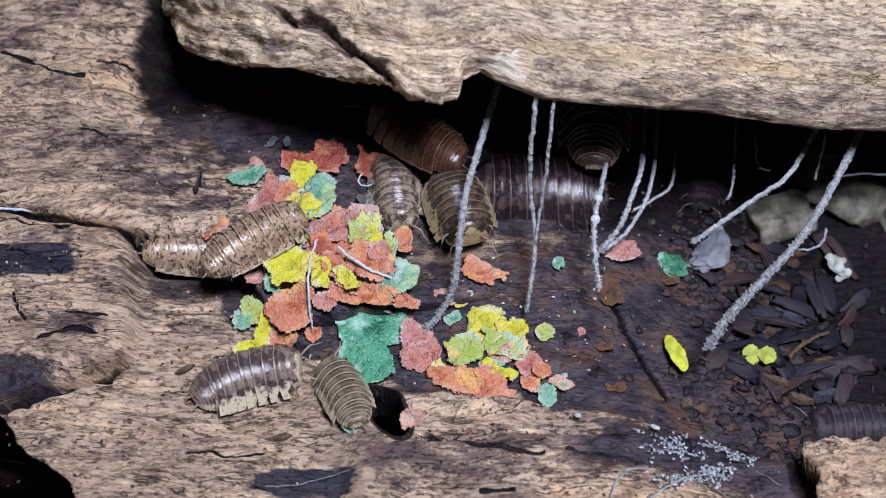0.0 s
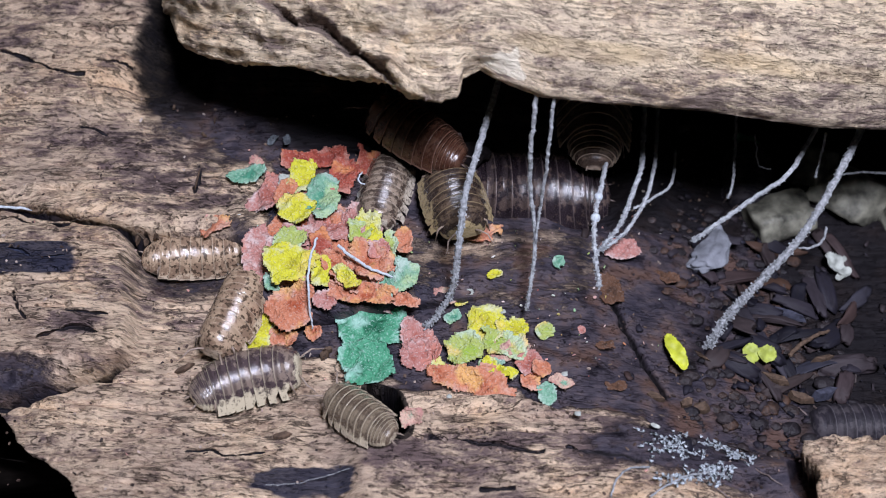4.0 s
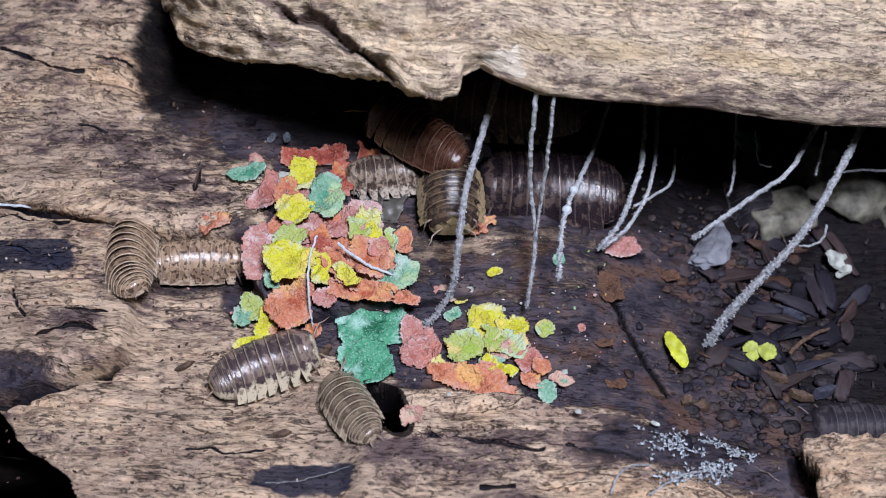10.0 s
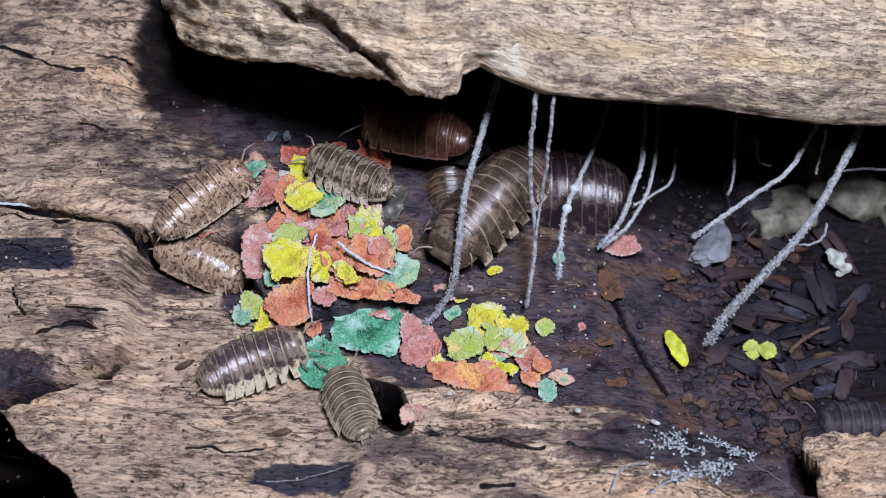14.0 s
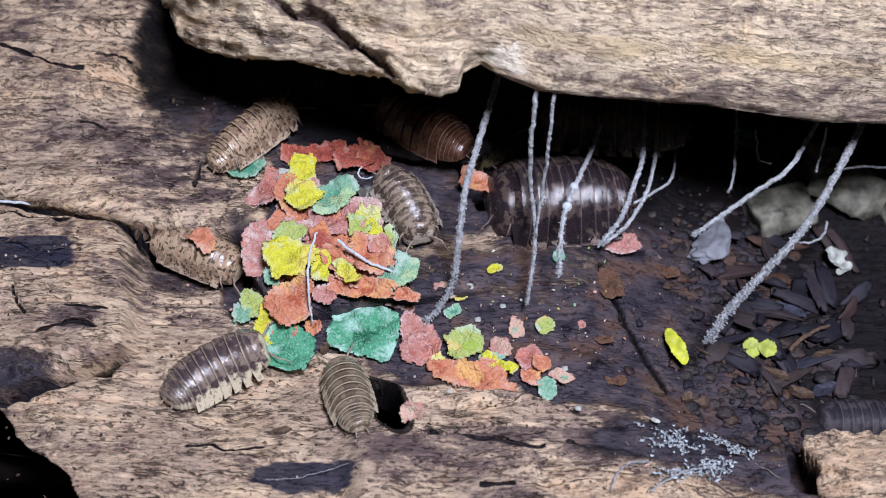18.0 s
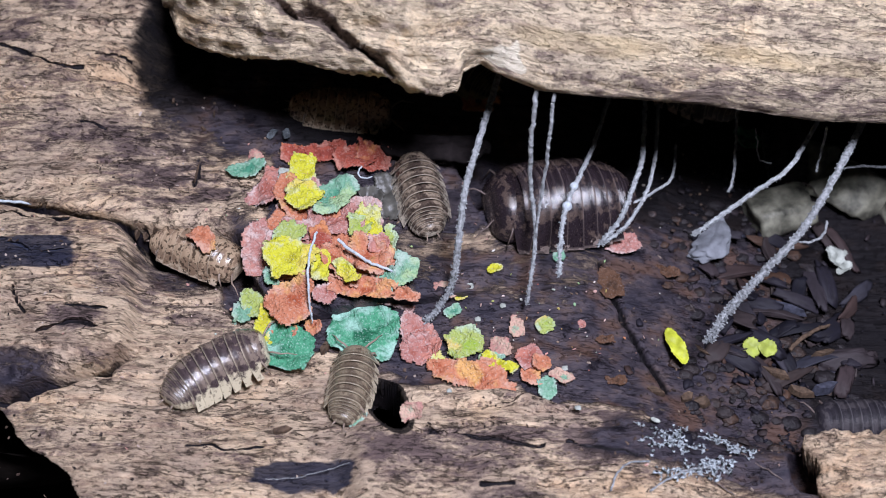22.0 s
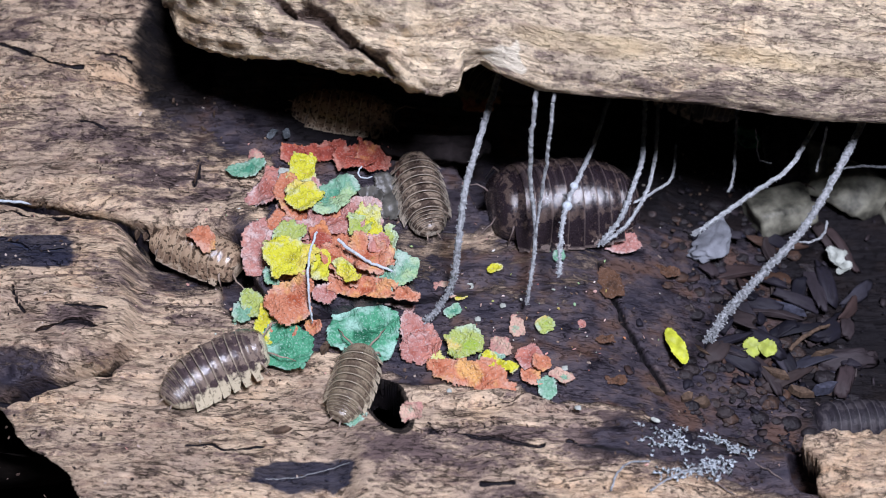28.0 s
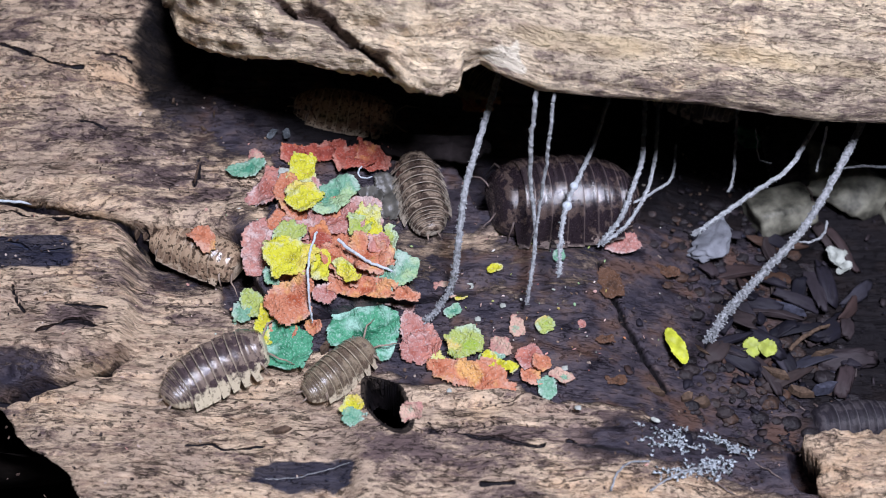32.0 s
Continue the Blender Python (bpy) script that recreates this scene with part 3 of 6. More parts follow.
FLAKE = {
    "red": flake_material("red_flake", (0.24, 0.05, 0.035), RED, (0.54, 0.25, 0.19), (0.55, 0.23, 0.09)),
    "orange": flake_material("orange_flake", (0.36, 0.09, 0.04), ORANGE, (0.64, 0.37, 0.27), (0.62, 0.36, 0.12)),
    "pink": flake_material("pink_flake", (0.36, 0.12, 0.09), PINK, (0.66, 0.50, 0.46), (0.46, 0.18, 0.13)),
    "yellow": flake_material("yellow_flake", (0.46, 0.42, 0.03), YELLOW, (0.64, 0.65, 0.36), (0.58, 0.46, 0.09)),
    "lime": flake_material("lime_flake", (0.30, 0.42, 0.06), LIME, (0.50, 0.62, 0.42), (0.66, 0.44, 0.16)),
    "leaf": flake_material("leaf_green_flake", (0.02, 0.14, 0.07), (0.085, 0.33, 0.185), (0.40, 0.66, 0.54)),
    "green": flake_material("green_flake", (0.02, 0.12, 0.07), GREEN, (0.34, 0.58, 0.46)),
    "teal": flake_material("teal_flake", (0.07, 0.26, 0.16), TEAL, (0.44, 0.58, 0.48), (0.36, 0.48, 0.24)),
    "mixed": flake_material("mottled_flake", TEAL, (0.60, 0.40, 0.30), PINK),
    "citron": plain("pale_lemon_leaf", (0.33, 0.38, 0.07), 0.55, 0.35, 700, 0.4),
    "lemon": plain("lemon_leaf", (0.42, 0.45, 0.035), 0.55, 0.35, 700, 0.3),
    "white": plain("white_flake", (0.33, 0.35, 0.31), 0.6, 0.3, 900, 0.45),
    "slate": plain("grey_membrane", (0.075, 0.072, 0.062), 0.45, 0.4, 500, 0.7),
    "grey": flake_material("grey_flake", (0.045, 0.05, 0.055), (0.10, 0.115, 0.125), (0.20, 0.23, 0.25)),
    "brown": flake_material("brown_flake", (0.06, 0.032, 0.02), (0.115, 0.058, 0.033), (0.15, 0.08, 0.05)),
}


def flake(name, at, size, turn, colour, label, tilt=(0, 0), curl=0.0, ragged=0.24, seed=0):
    """A crisp torn leaf fragment: bays and crumbs along its outline, a granular top, slightly folded and curled; its origin is its own centre."""
    rnd = random.Random(seed * 7919 + 13)
    w, h = 0.50 * size[0], 0.50 * size[1]
    small = min(w, h)
    cell = min(0.23, max(0.09, small / 8))
    u, v = np.arange(-1.22 * w, 1.22 * w + cell, cell), np.arange(-1.22 * h, 1.22 * h + cell, cell)
    X, Y = np.meshgrid(u, v, indexing="ij")
    ox, oy, power = rnd.uniform(0, 500), rnd.uniform(0, 500), rnd.uniform(2.1, 3.6) + 2.5 * (colour == "leaf")
    gx, gy = X + ox, Y + oy
    bay, fold, lean, kink = max(0.9, small), rnd.uniform(0, 6.28), rnd.uniform(0, 6.28), rnd.uniform(-0.3, 0.3)
    d = (np.abs(X / w) ** power + np.abs(Y / h) ** power) ** (1 / power) - 1
    d = d + ragged * (1.15 * grain(gx, gy, 0.95 * bay, 0.95 * bay, seed) + 0.4 * grain(gx, gy, 0.42 * bay, 0.42 * bay, seed + 7) + 0.42 * grain(gx, gy, 1.6 * cell, 1.6 * cell, seed + 9)) + 0.05
    mid = (d[1:, 1:] + d[:-1, 1:] + d[1:, :-1] + d[:-1, :-1]) / 4 < 0
    reach, todo = np.zeros(mid.shape, bool), [np.unravel_index(np.argmin(np.where(mid, np.hypot(X, Y)[1:, 1:], 1e9)), mid.shape)]
    while todo:
        a, b = todo.pop()
        if 0 <= a < mid.shape[0] and 0 <= b < mid.shape[1] and mid[a, b] and not reach[a, b]:
            reach[a, b] = True
            todo += [(a + 1, b), (a - 1, b), (a, b + 1), (a, b - 1)]
    soft = min(1.0, small / 2.6)
    along = X * math.cos(fold) + Y * math.sin(fold)
    wave = 0.5 * soft * np.sin(1.1 * X + lean) * np.cos(0.9 * Y + fold) + 0.16 * np.sin(2.6 * X + fold) * np.sin(2.9 * Y + lean)
    wave = wave + curl * 0.8 * ((X / w * math.cos(lean)) ** 2 + (Y / h * math.sin(lean)) ** 2) * 0.6 + 0.7 * curl * np.abs(along / max(w, h) - kink) * soft
    jit = np.array([rnd.uniform(-0.3, 0.3) for _ in range(2 * X.size)]).reshape(2, *X.shape) * cell
    rough = 0.0 if colour in ("lemon", "citron", "white", "slate") else 1.0
    top = wave + 0.12 + rough * (0.10 * grain(gx, gy, 0.6, 0.6, seed + 3) + 0.075 * grain(gx, gy, 0.24, 0.24, seed + 4))
    low, count, ny = wave - 0.08, X.size, X.shape[1]
    faces = []
    for a, b in zip(*np.nonzero(reach)):
        p, q, r, t = a * ny + b, (a + 1) * ny + b, (a + 1) * ny + b + 1, a * ny + b + 1
        faces += [[p, q, r, t], [count + t, count + r, count + q, count + p]]
        for da, db, e0, e1 in ((-1, 0, t, p), (1, 0, q, r), (0, -1, p, q), (0, 1, r, t)):
            na, nb = a + da, b + db
            if not (0 <= na < reach.shape[0] and 0 <= nb < reach.shape[1] and reach[na, nb]):
                faces.append([e1, e0, count + e0, count + e1])
    verts = np.concatenate([np.stack([(X + jit[0]).ravel(), (Y + jit[1]).ravel(), z.ravel()], 1) for z in (top, low)])
    used = np.unique(np.array(faces).ravel())
    renum = np.zeros(len(verts), int)
    renum[used] = np.arange(len(used))
    ob = link_mesh(name, verts[used].tolist(), renum[np.array(faces)].tolist(), FLAKE[colour])
    put(ob, "edge", np.clip(1 + np.concatenate([d.ravel(), d.ravel()])[used], 0, 1))
    ob.matrix_basis = pose(*(MM * c for c in at), tilt[0], tilt[1], turn)
    return tagged(ob, label, "leaf fragment", "dried leaf fragments")


SCATTERED = []


def leaf(at, size, turn, colour, tilt, curl, words):
    SCATTERED.append(words)
    flake("leaf_fragment", at, size, turn, colour, words, tilt, curl * 1.4, 0.07 if colour in ("lemon", "citron") else 0.12 if colour == "white" else 0.24, len(SCATTERED))


leaf((-21.0, 12.1, 4.6), (4.8, 3.0), 5, "red", (22, 4), 0.6, "dark red dried leaf fragment in the leaf pile")
leaf((-18.4, 0.2, 4.5), (10.8, 8.5), -20, "orange", (8, 0), 0.3, "broad orange dried leaf fragment deep in the leaf pile")
leaf((-13.0, -5.4, 4.6), (11.3, 10.1), -30, "orange", (8, 0), 0.3, "broad orange dried leaf fragment deep in the leaf pile")
leaf((-20.0, 4.9, 4.4), (7.1, 8.6), 10, "pink", (8, 0), 0.3, "broad pink dried leaf fragment deep in the leaf pile")
leaf((-20.0, -4.3, 4.5), (7.6, 9.2), 0, "pink", (8, 0), 0.3, "broad pink dried leaf fragment deep in the leaf pile")
leaf((-11.2, 1.0, 4.3), (7.0, 5.7), 0, "pink", (8, 0), 0.3, "broad pink dried leaf fragment deep in the leaf pile")
leaf((-16.6, 12.3, 4.7), (6.0, 2.8), 8, "red", (26, -6), 0.6, "dark red dried leaf fragment in the leaf pile")
leaf((-10.0, 11.2, 4.4), (5.3, 4.3), -10, "red", (20, 10), 0.9, "dark red curled dried leaf fragment in the leaf pile")
leaf((-27.7, 9.0, 4.9), (5.0, 2.7), 14, "teal", (6, 3), 0.4, "pale teal green dried leaf fragment in the leaf pile")
leaf((-26.4, 10.5, 4.7), (3.2, 2.9), 0, "mixed", (8, -3), 0.4, "mottled teal and pink dried leaf fragment in the leaf pile")
leaf((-23.9, 5.6, 5.0), (4.9, 7.3), -32, "pink", (10, -6), 0.5, "large pink dried leaf fragment in the leaf pile")
leaf((-21.3, 4.1, 5.0), (3.6, 8.0), 24, "orange", (12, 8), 0.5, "large orange dried leaf fragment in the leaf pile")
leaf((-22.0, 7.0, 5.4), (2.0, 3.3), 0, "white", (10, 0), 0.4, "small whitish papery dried leaf fragment in the leaf pile")
leaf((-19.7, 7.8, 5.6), (3.9, 4.8), 0, "yellow", (14, 6), 0.5, "bright yellow dried leaf fragment in the leaf pile")
leaf((-14.8, 0.2, 5.3), (8.0, 4.9), -8, "pink", (8, -6), 0.5, "large pink dried leaf fragment in the leaf pile")
leaf((-19.0, -1.9, 5.3), (6.4, 4.3), 6, "pink", (8, 6), 0.4, "pink dried leaf fragment in the leaf pile")
leaf((-9.7, -1.9, 5.6), (4.3, 6.9), 10, "yellow", (14, -6), 0.6, "bright yellow dried leaf fragment in the leaf pile")
leaf((-11.4, -1.7, 5.9), (3.3, 3.7), 0, "lime", (12, 4), 0.4, "yellow-green dried leaf fragment in the leaf pile")
leaf((-7.0, -3.0, 4.8), (2.0, 4.1), 0, "lime", (10, -8), 0.5, "narrow yellow-green dried leaf fragment in the leaf pile")
leaf((-24.9, -4.5, 4.6), (3.5, 8.5), 6, "pink", (10, 8), 0.5, "large pink dried leaf fragment in the leaf pile")
leaf((-20.5, -2.9, 6.2), (4.1, 3.7), -12, "lime", (10, 0), 0.4, "pale yellow-green dried leaf fragment in the leaf pile")
leaf((-20.0, -7.7, 6.3), (6.8, 6.5), 0, "yellow", (6, 0), 0.5, "large bright yellow dried leaf fragment in the leaf pile")
leaf((-15.9, -8.5, 6.2), (2.5, 5.0), 0, "yellow", (8, -6), 0.4, "bright yellow dried leaf fragment in the leaf pile")
leaf((-16.4, -3.8, 5.9), (2.6, 4.6), 20, "red", (10, 14), 0.7, "red dried leaf fragment in the leaf pile")
leaf((-13.8, -7.9, 5.8), (3.4, 9.4), 40, "orange", (10, 12), 0.6, "long orange dried leaf fragment in the leaf pile")
leaf((-12.3, -9.5, 6.6), (5.3, 2.0), -48, "yellow", (12, -8), 0.6, "narrow bright yellow dried leaf fragment in the leaf pile")
leaf((-10.0, -5.8, 5.6), (6.3, 5.1), -24, "orange", (10, -4), 0.5, "large orange dried leaf fragment in the leaf pile")
leaf((-8.7, -4.5, 5.9), (3.3, 3.1), 0, "pink", (10, 0), 0.4, "pink dried leaf fragment in the leaf pile")
leaf((-10.6, -10.8, 4.8), (11.1, 2.7), -8, "orange", (16, 0), 0.8, "long orange curled dried leaf fragment in the leaf pile")
leaf((-5.8, -11.4, 4.2), (6.6, 1.8), -8, "orange", (14, 8), 0.8, "orange curled dried leaf fragment in the leaf pile")
leaf((-5.1, -8.5, 4.9), (4.3, 4.5), -10, "teal", (8, 4), 0.5, "pale teal green dried leaf fragment in the leaf pile")
leaf((-7.6, -9.3, 5.0), (2.4, 3.8), 0, "teal", (10, 0), 0.5, "narrow pale teal green dried leaf fragment in the leaf pile")
leaf((-19.9, -11.9, 3.9), (6.2, 6.5), 6, "orange", (16, -4), 0.6, "large orange dried leaf fragment in the leaf pile")
leaf((-15.3, -11.4, 4.4), (3.5, 2.9), 0, "pink", (12, 0), 0.4, "pink dried leaf fragment in the leaf pile")
leaf((-22.5, -8.8, 4.8), (2.2, 3.1), 0, "teal", (20, 0), 0.4, "small pale teal green dried leaf fragment in the leaf pile")
leaf((-26.4, -12.7, 1.5), (2.7, 4.0), 10, "teal", (6, -3), 0.4, "pale teal green dried leaf fragment on the rotten wood floor")
leaf((-25.1, -11.3, 2.0), (3.0, 4.0), 0, "lime", (12, 8), 0.5, "yellow-green dried leaf fragment on the rotten wood floor")
leaf((-23.2, -13.9, 2.0), (2.2, 7.2), -8, "yellow", (14, 14), 0.8, "long bright yellow dried leaf fragment on the rotten wood floor")
leaf((-25.0, -17.1, 1.7), (5.9, 2.3), 6, "yellow", (20, 4), 0.5, "bright yellow dried leaf fragment on the rotten wood floor")
leaf((-21.0, -15.6, 1.4), (4.0, 2.5), -14, "orange", (14, 0), 0.6, "orange dried leaf fragment on the rotten wood floor")
leaf((-16.9, -14.5, 1.0), (2.2, 2.0), 0, "orange", (8, 0), 0.4, "small orange dried leaf fragment on the rotten wood floor")
leaf((-19.2, -12.4, 2.6), (1.8, 3.3), 20, "lime", (10, 0), 0.4, "small yellow-green dried leaf fragment on the rotten wood floor")
leaf((-7.4, 5.4, 3.1), (6.0, 6.6), -30, "slate", (10, -6), 0.8, "large grey translucent dried leaf fragment in the leaf pile")
leaf((-10.1, 4.6, 3.4), (3.1, 5.7), 30, "slate", (16, 8), 0.9, "grey translucent dried leaf fragment in the leaf pile")
leaf((-3.5, -15.2, 1.1), (4.6, 4.8), 23, "pink", (10, 6), 0.6, "pink dried leaf fragment on the rotten wood floor")
leaf((-2.7, -17.9, 1.1), (5.0, 4.4), -15, "pink", (6, -6), 0.6, "pink torn dried leaf fragment on the rotten wood floor")
leaf((1.4, -11.5, 0.3), (2.3, 1.8), 17, "teal", (5, 0), 0.1, "small pale teal green dried leaf fragment on the rotten wood floor")
leaf((0.5, -9.1, 1.6), (2.1, 3.2), 77, "mixed", (15, 0), 0.2, "mottled teal and pink dried leaf fragment on the rotten wood floor")
leaf((2.4, -9.4, 0.7), (2.0, 1.3), 12, "yellow", (5, 0), 0.1, "small bright yellow dried leaf fragment on the rotten wood floor")
leaf((2.8, -17.4, 1.6), (5.6, 4.5), 11, "lime", (8, 0), 0.3, "yellow-green dried leaf fragment on the rotten wood floor")
leaf((0.1, -20, 1.3), (2.7, 4.7), 58, "yellow", (10, 5), 0.3, "bright yellow dried leaf fragment on the rotten wood floor")
leaf((3.9, -21.7, 1.6), (10.8, 3.9), -9, "orange", (15, 0), 0.4, "large orange dried leaf fragment on the rotten wood floor")
leaf((7.1, -20.3, 2), (4.8, 1.6), -28, "yellow", (15, 0), 0.4, "bright yellow dried leaf fragment on the rotten wood floor")
leaf((7.1, -17.4, 1.2), (3.1, 3.0), 0, "mixed", (5, 0), 0.2, "mottled teal and pink dried leaf fragment on the rotten wood floor")
leaf((6.3, -19.3, 1.4), (2.9, 1.7), 0, "teal", (5, 0), 0.2, "pale teal green dried leaf fragment on the rotten wood floor")
leaf((11.2, -18.8, 1.3), (3.4, 3.1), 33, "pink", (5, 0), 0.3, "pink dried leaf fragment on the rotten wood floor")
leaf((12.6, -20, 1.4), (2.3, 2.9), 70, "orange", (10, 0), 0.3, "orange dried leaf fragment on the rotten wood floor")
leaf((11.3, -21.6, 1), (2.6, 2.8), 0, "orange", (5, 0), 0.2, "orange dried leaf fragment on the rotten wood floor")
leaf((13.2, -23.3, 0.9), (2.7, 2.9), 0, "teal", (5, 0), 0.3, "pale teal green dried leaf fragment on the rotten wood floor")
leaf((15.1, -21.6, 0.8), (2.0, 3.0), 69, "mixed", (10, 0), 0.3, "mottled teal and pink dried leaf fragment on the rotten wood floor")
leaf((13.5, -14.1, 1), (2.5, 2.5), 22, "lime", (5, 0), 0.2, "small yellow-green dried leaf fragment on the rotten wood floor")
leaf((18.5, -13.3, -0.2), (1.1, 1.1), 0, "pink", (0, 0), 0.1, "small pink leaf crumb on the rotten wood floor")
leaf((31.7, -14.4, -4.2), (6.1, 2.1), -71, "lemon", (6, 0), 0.3, "plain lemon-yellow dried leaf fragment on wet dark soil")
leaf((43.3, -11.9, -9.0), (2.7, 2.9), 0, "citron", (6, 0), 0.1, "plain lemon-yellow dried leaf fragment on wet dark soil")
leaf((45.6, -11.9, -9.0), (2.8, 2.6), 21, "citron", (6, 0), 0.1, "small plain lemon-yellow dried leaf fragment on wet dark soil")
leaf((24.9, 0.7, -1.5), (5.8, 3.2), 12, "pink", (10, 0), 0.4, "pink dried leaf fragment on wet dark soil")
leaf((15.9, -3.2, 1.1), (1.7, 2.3), 0, "teal", (5, 0), 0.2, "small pale teal green dried leaf fragment on the rotten wood floor")
leaf((58.8, 3.9, -10.3), (3.2, 4.4), 63, "white", (20, 12), 0.9, "whitish papery dried leaf fragment on wet dark soil")
leaf((60, 2.4, -10.6), (1.5, 3.0), -64, "white", (24, -10), 0.9, "whitish papery dried leaf fragment on wet dark soil")
leaf((-4, -27.5, 2.7), (2.8, 2.5), 0, "mixed", (20, 0), 0.4, "mottled teal and pink dried leaf fragment on the rotten wood floor")
leaf((-24.6, 15.4, 5.1), (2.2, 1.0), 60, "grey", (5, 0), 0.2, "grey translucent dried leaf fragment in the leaf pile")
leaf((-22.6, 15.2, 5.2), (1.1, 1.9), 10, "grey", (-3, 11), 0.26, "small grey translucent dried leaf fragment in the leaf pile")
leaf((7, -5.7, 1.8), (2.4, 1.2), 23, "yellow", (0, 0), 0.2, "small bright yellow dried leaf fragment on the rotten wood floor")
leaf((23.1, -6, -1.4), (3.9, 4.3), 0, "brown", (0, 0), 0.2, "brown rotten dried leaf fragment on wet dark soil")
leaf((21.7, -15.1, -1.2), (2.6, 1.5), 11, "brown", (0, 0), 0.2, "small brown rotten dried leaf fragment on wet dark soil")
leaf((22.5, -21.1, -1.3), (2.9, 1.2), 0, "brown", (0, 0), 0.2, "brown rotten dried leaf fragment on wet dark soil")
leaf((32.3, -1.4, -5.4), (3.7, 2.3), 0, "brown", (0, 0), 0.2, "brown rotten dried leaf fragment on wet dark soil")
leaf((-11.1, -27.8, 1.8), (2.8, 2.5), 0, "teal", (10, 0), 0.3, "pale teal green dried leaf fragment on the rotten wood floor")
leaf((-11.5, -25.8, 1.4), (2.8, 2.0), 0, "yellow", (10, 0), 0.3, "bright yellow dried leaf fragment on the rotten wood floor")
leaf((3.5, -8.5, 1.6), (1.1, 0.9), 0, "white", (0, 0), 0.1, "small whitish papery leaf crumb on the rotten wood floor")
leaf((16.7, -26.8, 2.3), (0.8, 0.6), 0, "white", (20, 0), 0.1, "small whitish papery leaf crumb on the rotten wood floor")
leaf((26.2, -28.2, 1.8), (0.5, 1.3), 75, "white", (20, 0), 0.1, "small whitish papery dried leaf fragment on wet dark soil")
leaf((0.8, -23.9, 1.1), (0.7, 0.6), 0, "white", (0, 0), 0.1, "small whitish papery leaf crumb on the rotten wood floor")
leaf((8, -10.9, 0.5), (0.8, 0.7), 0, "white", (0, 0), 0.1, "small whitish papery leaf crumb on the rotten wood floor")
leaf((4.6, -12.9, 0.3), (0.8, 0.7), 0, "white", (0, 0), 0.1, "small whitish papery leaf crumb on the rotten wood floor")
leaf((15.7, -20.3, 0.4), (0.9, 0.7), 0, "white", (0, 0), 0.1, "small whitish papery leaf crumb on the rotten wood floor")

# ---- woodlice ----
def shell_material(name, back, spot, rim, gloss=0.28, patch=0.5, edge=0.6, lip=0.9, speck=0.6, shine=0.5, fleck=0.40, groove=0.55):
    """Horny back plates: a dark back with paler marks either side of the middle, dark flecks, pale side lappets and thin pale rear margins."""
    m, n, l, b = material(name, gloss, shine)
    co = n.new("ShaderNodeTexCoord").outputs["Object"]
    rnd = n.new("ShaderNodeObjectInfo").outputs["Random"]
    v = n.new("ShaderNodeVectorMath")
    l.new(co, v.inputs[0])
    l.new(calc(n, l, "MULTIPLY", rnd, 0.03), v.inputs[1])
    co = v.outputs[0]
    big = texnoise(n, l, co, 800, 4, (1, 0.8, 1), 0.65)
    spots = texnoise(n, l, co, 2000, 3, (1, 0.7, 1), 0.55)
    fine = texnoise(n, l, co, 6000, 3)
    side, along = attr(n, "rim"), attr(n, "along")
    zone = ramp(n, l, side, [(0.0, (0.25,) * 3), (0.10, (0.3,) * 3), (0.24, (1, 1, 1)), (0.50, (0.9,) * 3), (0.66, (0.35,) * 3), (1.0, (0.6,) * 3)])
    k = calc(n, l, "ADD", big, calc(n, l, "MULTIPLY", calc(n, l, "SUBTRACT", zone, 0.6), 0.20))
    col = mix(n, l, ramp(n, l, k, [(patch - 0.03, (0, 0, 0)), (patch + 0.03, (0.9, 0.9, 0.9))]), back, spot)
    r = calc(n, l, "ADD", side, calc(n, l, "MULTIPLY", calc(n, l, "SUBTRACT", big, 0.5), 0.9))
    col = mix(n, l, ramp(n, l, r, [(edge, (0, 0, 0)), (edge + 0.10, (0.9, 0.9, 0.9))]), col, rim)
    col = mix(n, l, ramp(n, l, spots, [(fleck, (speck,) * 3), (fleck + 0.04, (0, 0, 0))]), col, tuple(c * 0.22 for c in back))
    band = ramp(n, l, along, [(0.60, (0, 0, 0)), (0.74, (groove,) * 3), (0.86, (groove,) * 3), (0.90, (0, 0, 0))])
    col = mix(n, l, calc(n, l, "MULTIPLY", band, ramp(n, l, side, [(0.5, (1, 1, 1)), (0.8, (0, 0, 0))])), col, tuple(c * 0.45 for c in back))
    margin = calc(n, l, "MAXIMUM", calc(n, l, "MULTIPLY", attr(n, "lip"), lip), ramp(n, l, side, [(0.955, (0, 0, 0)), (0.975, (lip,) * 3)]))
    col = mix(n, l, margin, col, rim)
    l.new(col, b.inputs["Base Color"])
    l.new(ramp(n, l, fine, [(0.3, (gloss * 0.7,) * 3), (0.7, (gloss * 1.35,) * 3)]), b.inputs["Roughness"])
    bump(n, l, b, calc(n, l, "ADD", fine, spots), 0.22, 0.0002)
    return m


LIMB = plain("pale_limb", (0.26, 0.20, 0.155), 0.4, 0.5, 2500, 0.3)
DARK_LIMB = plain("dark_limb", (0.12, 0.09, 0.08), 0.4, 0.5, 2500, 0.3)


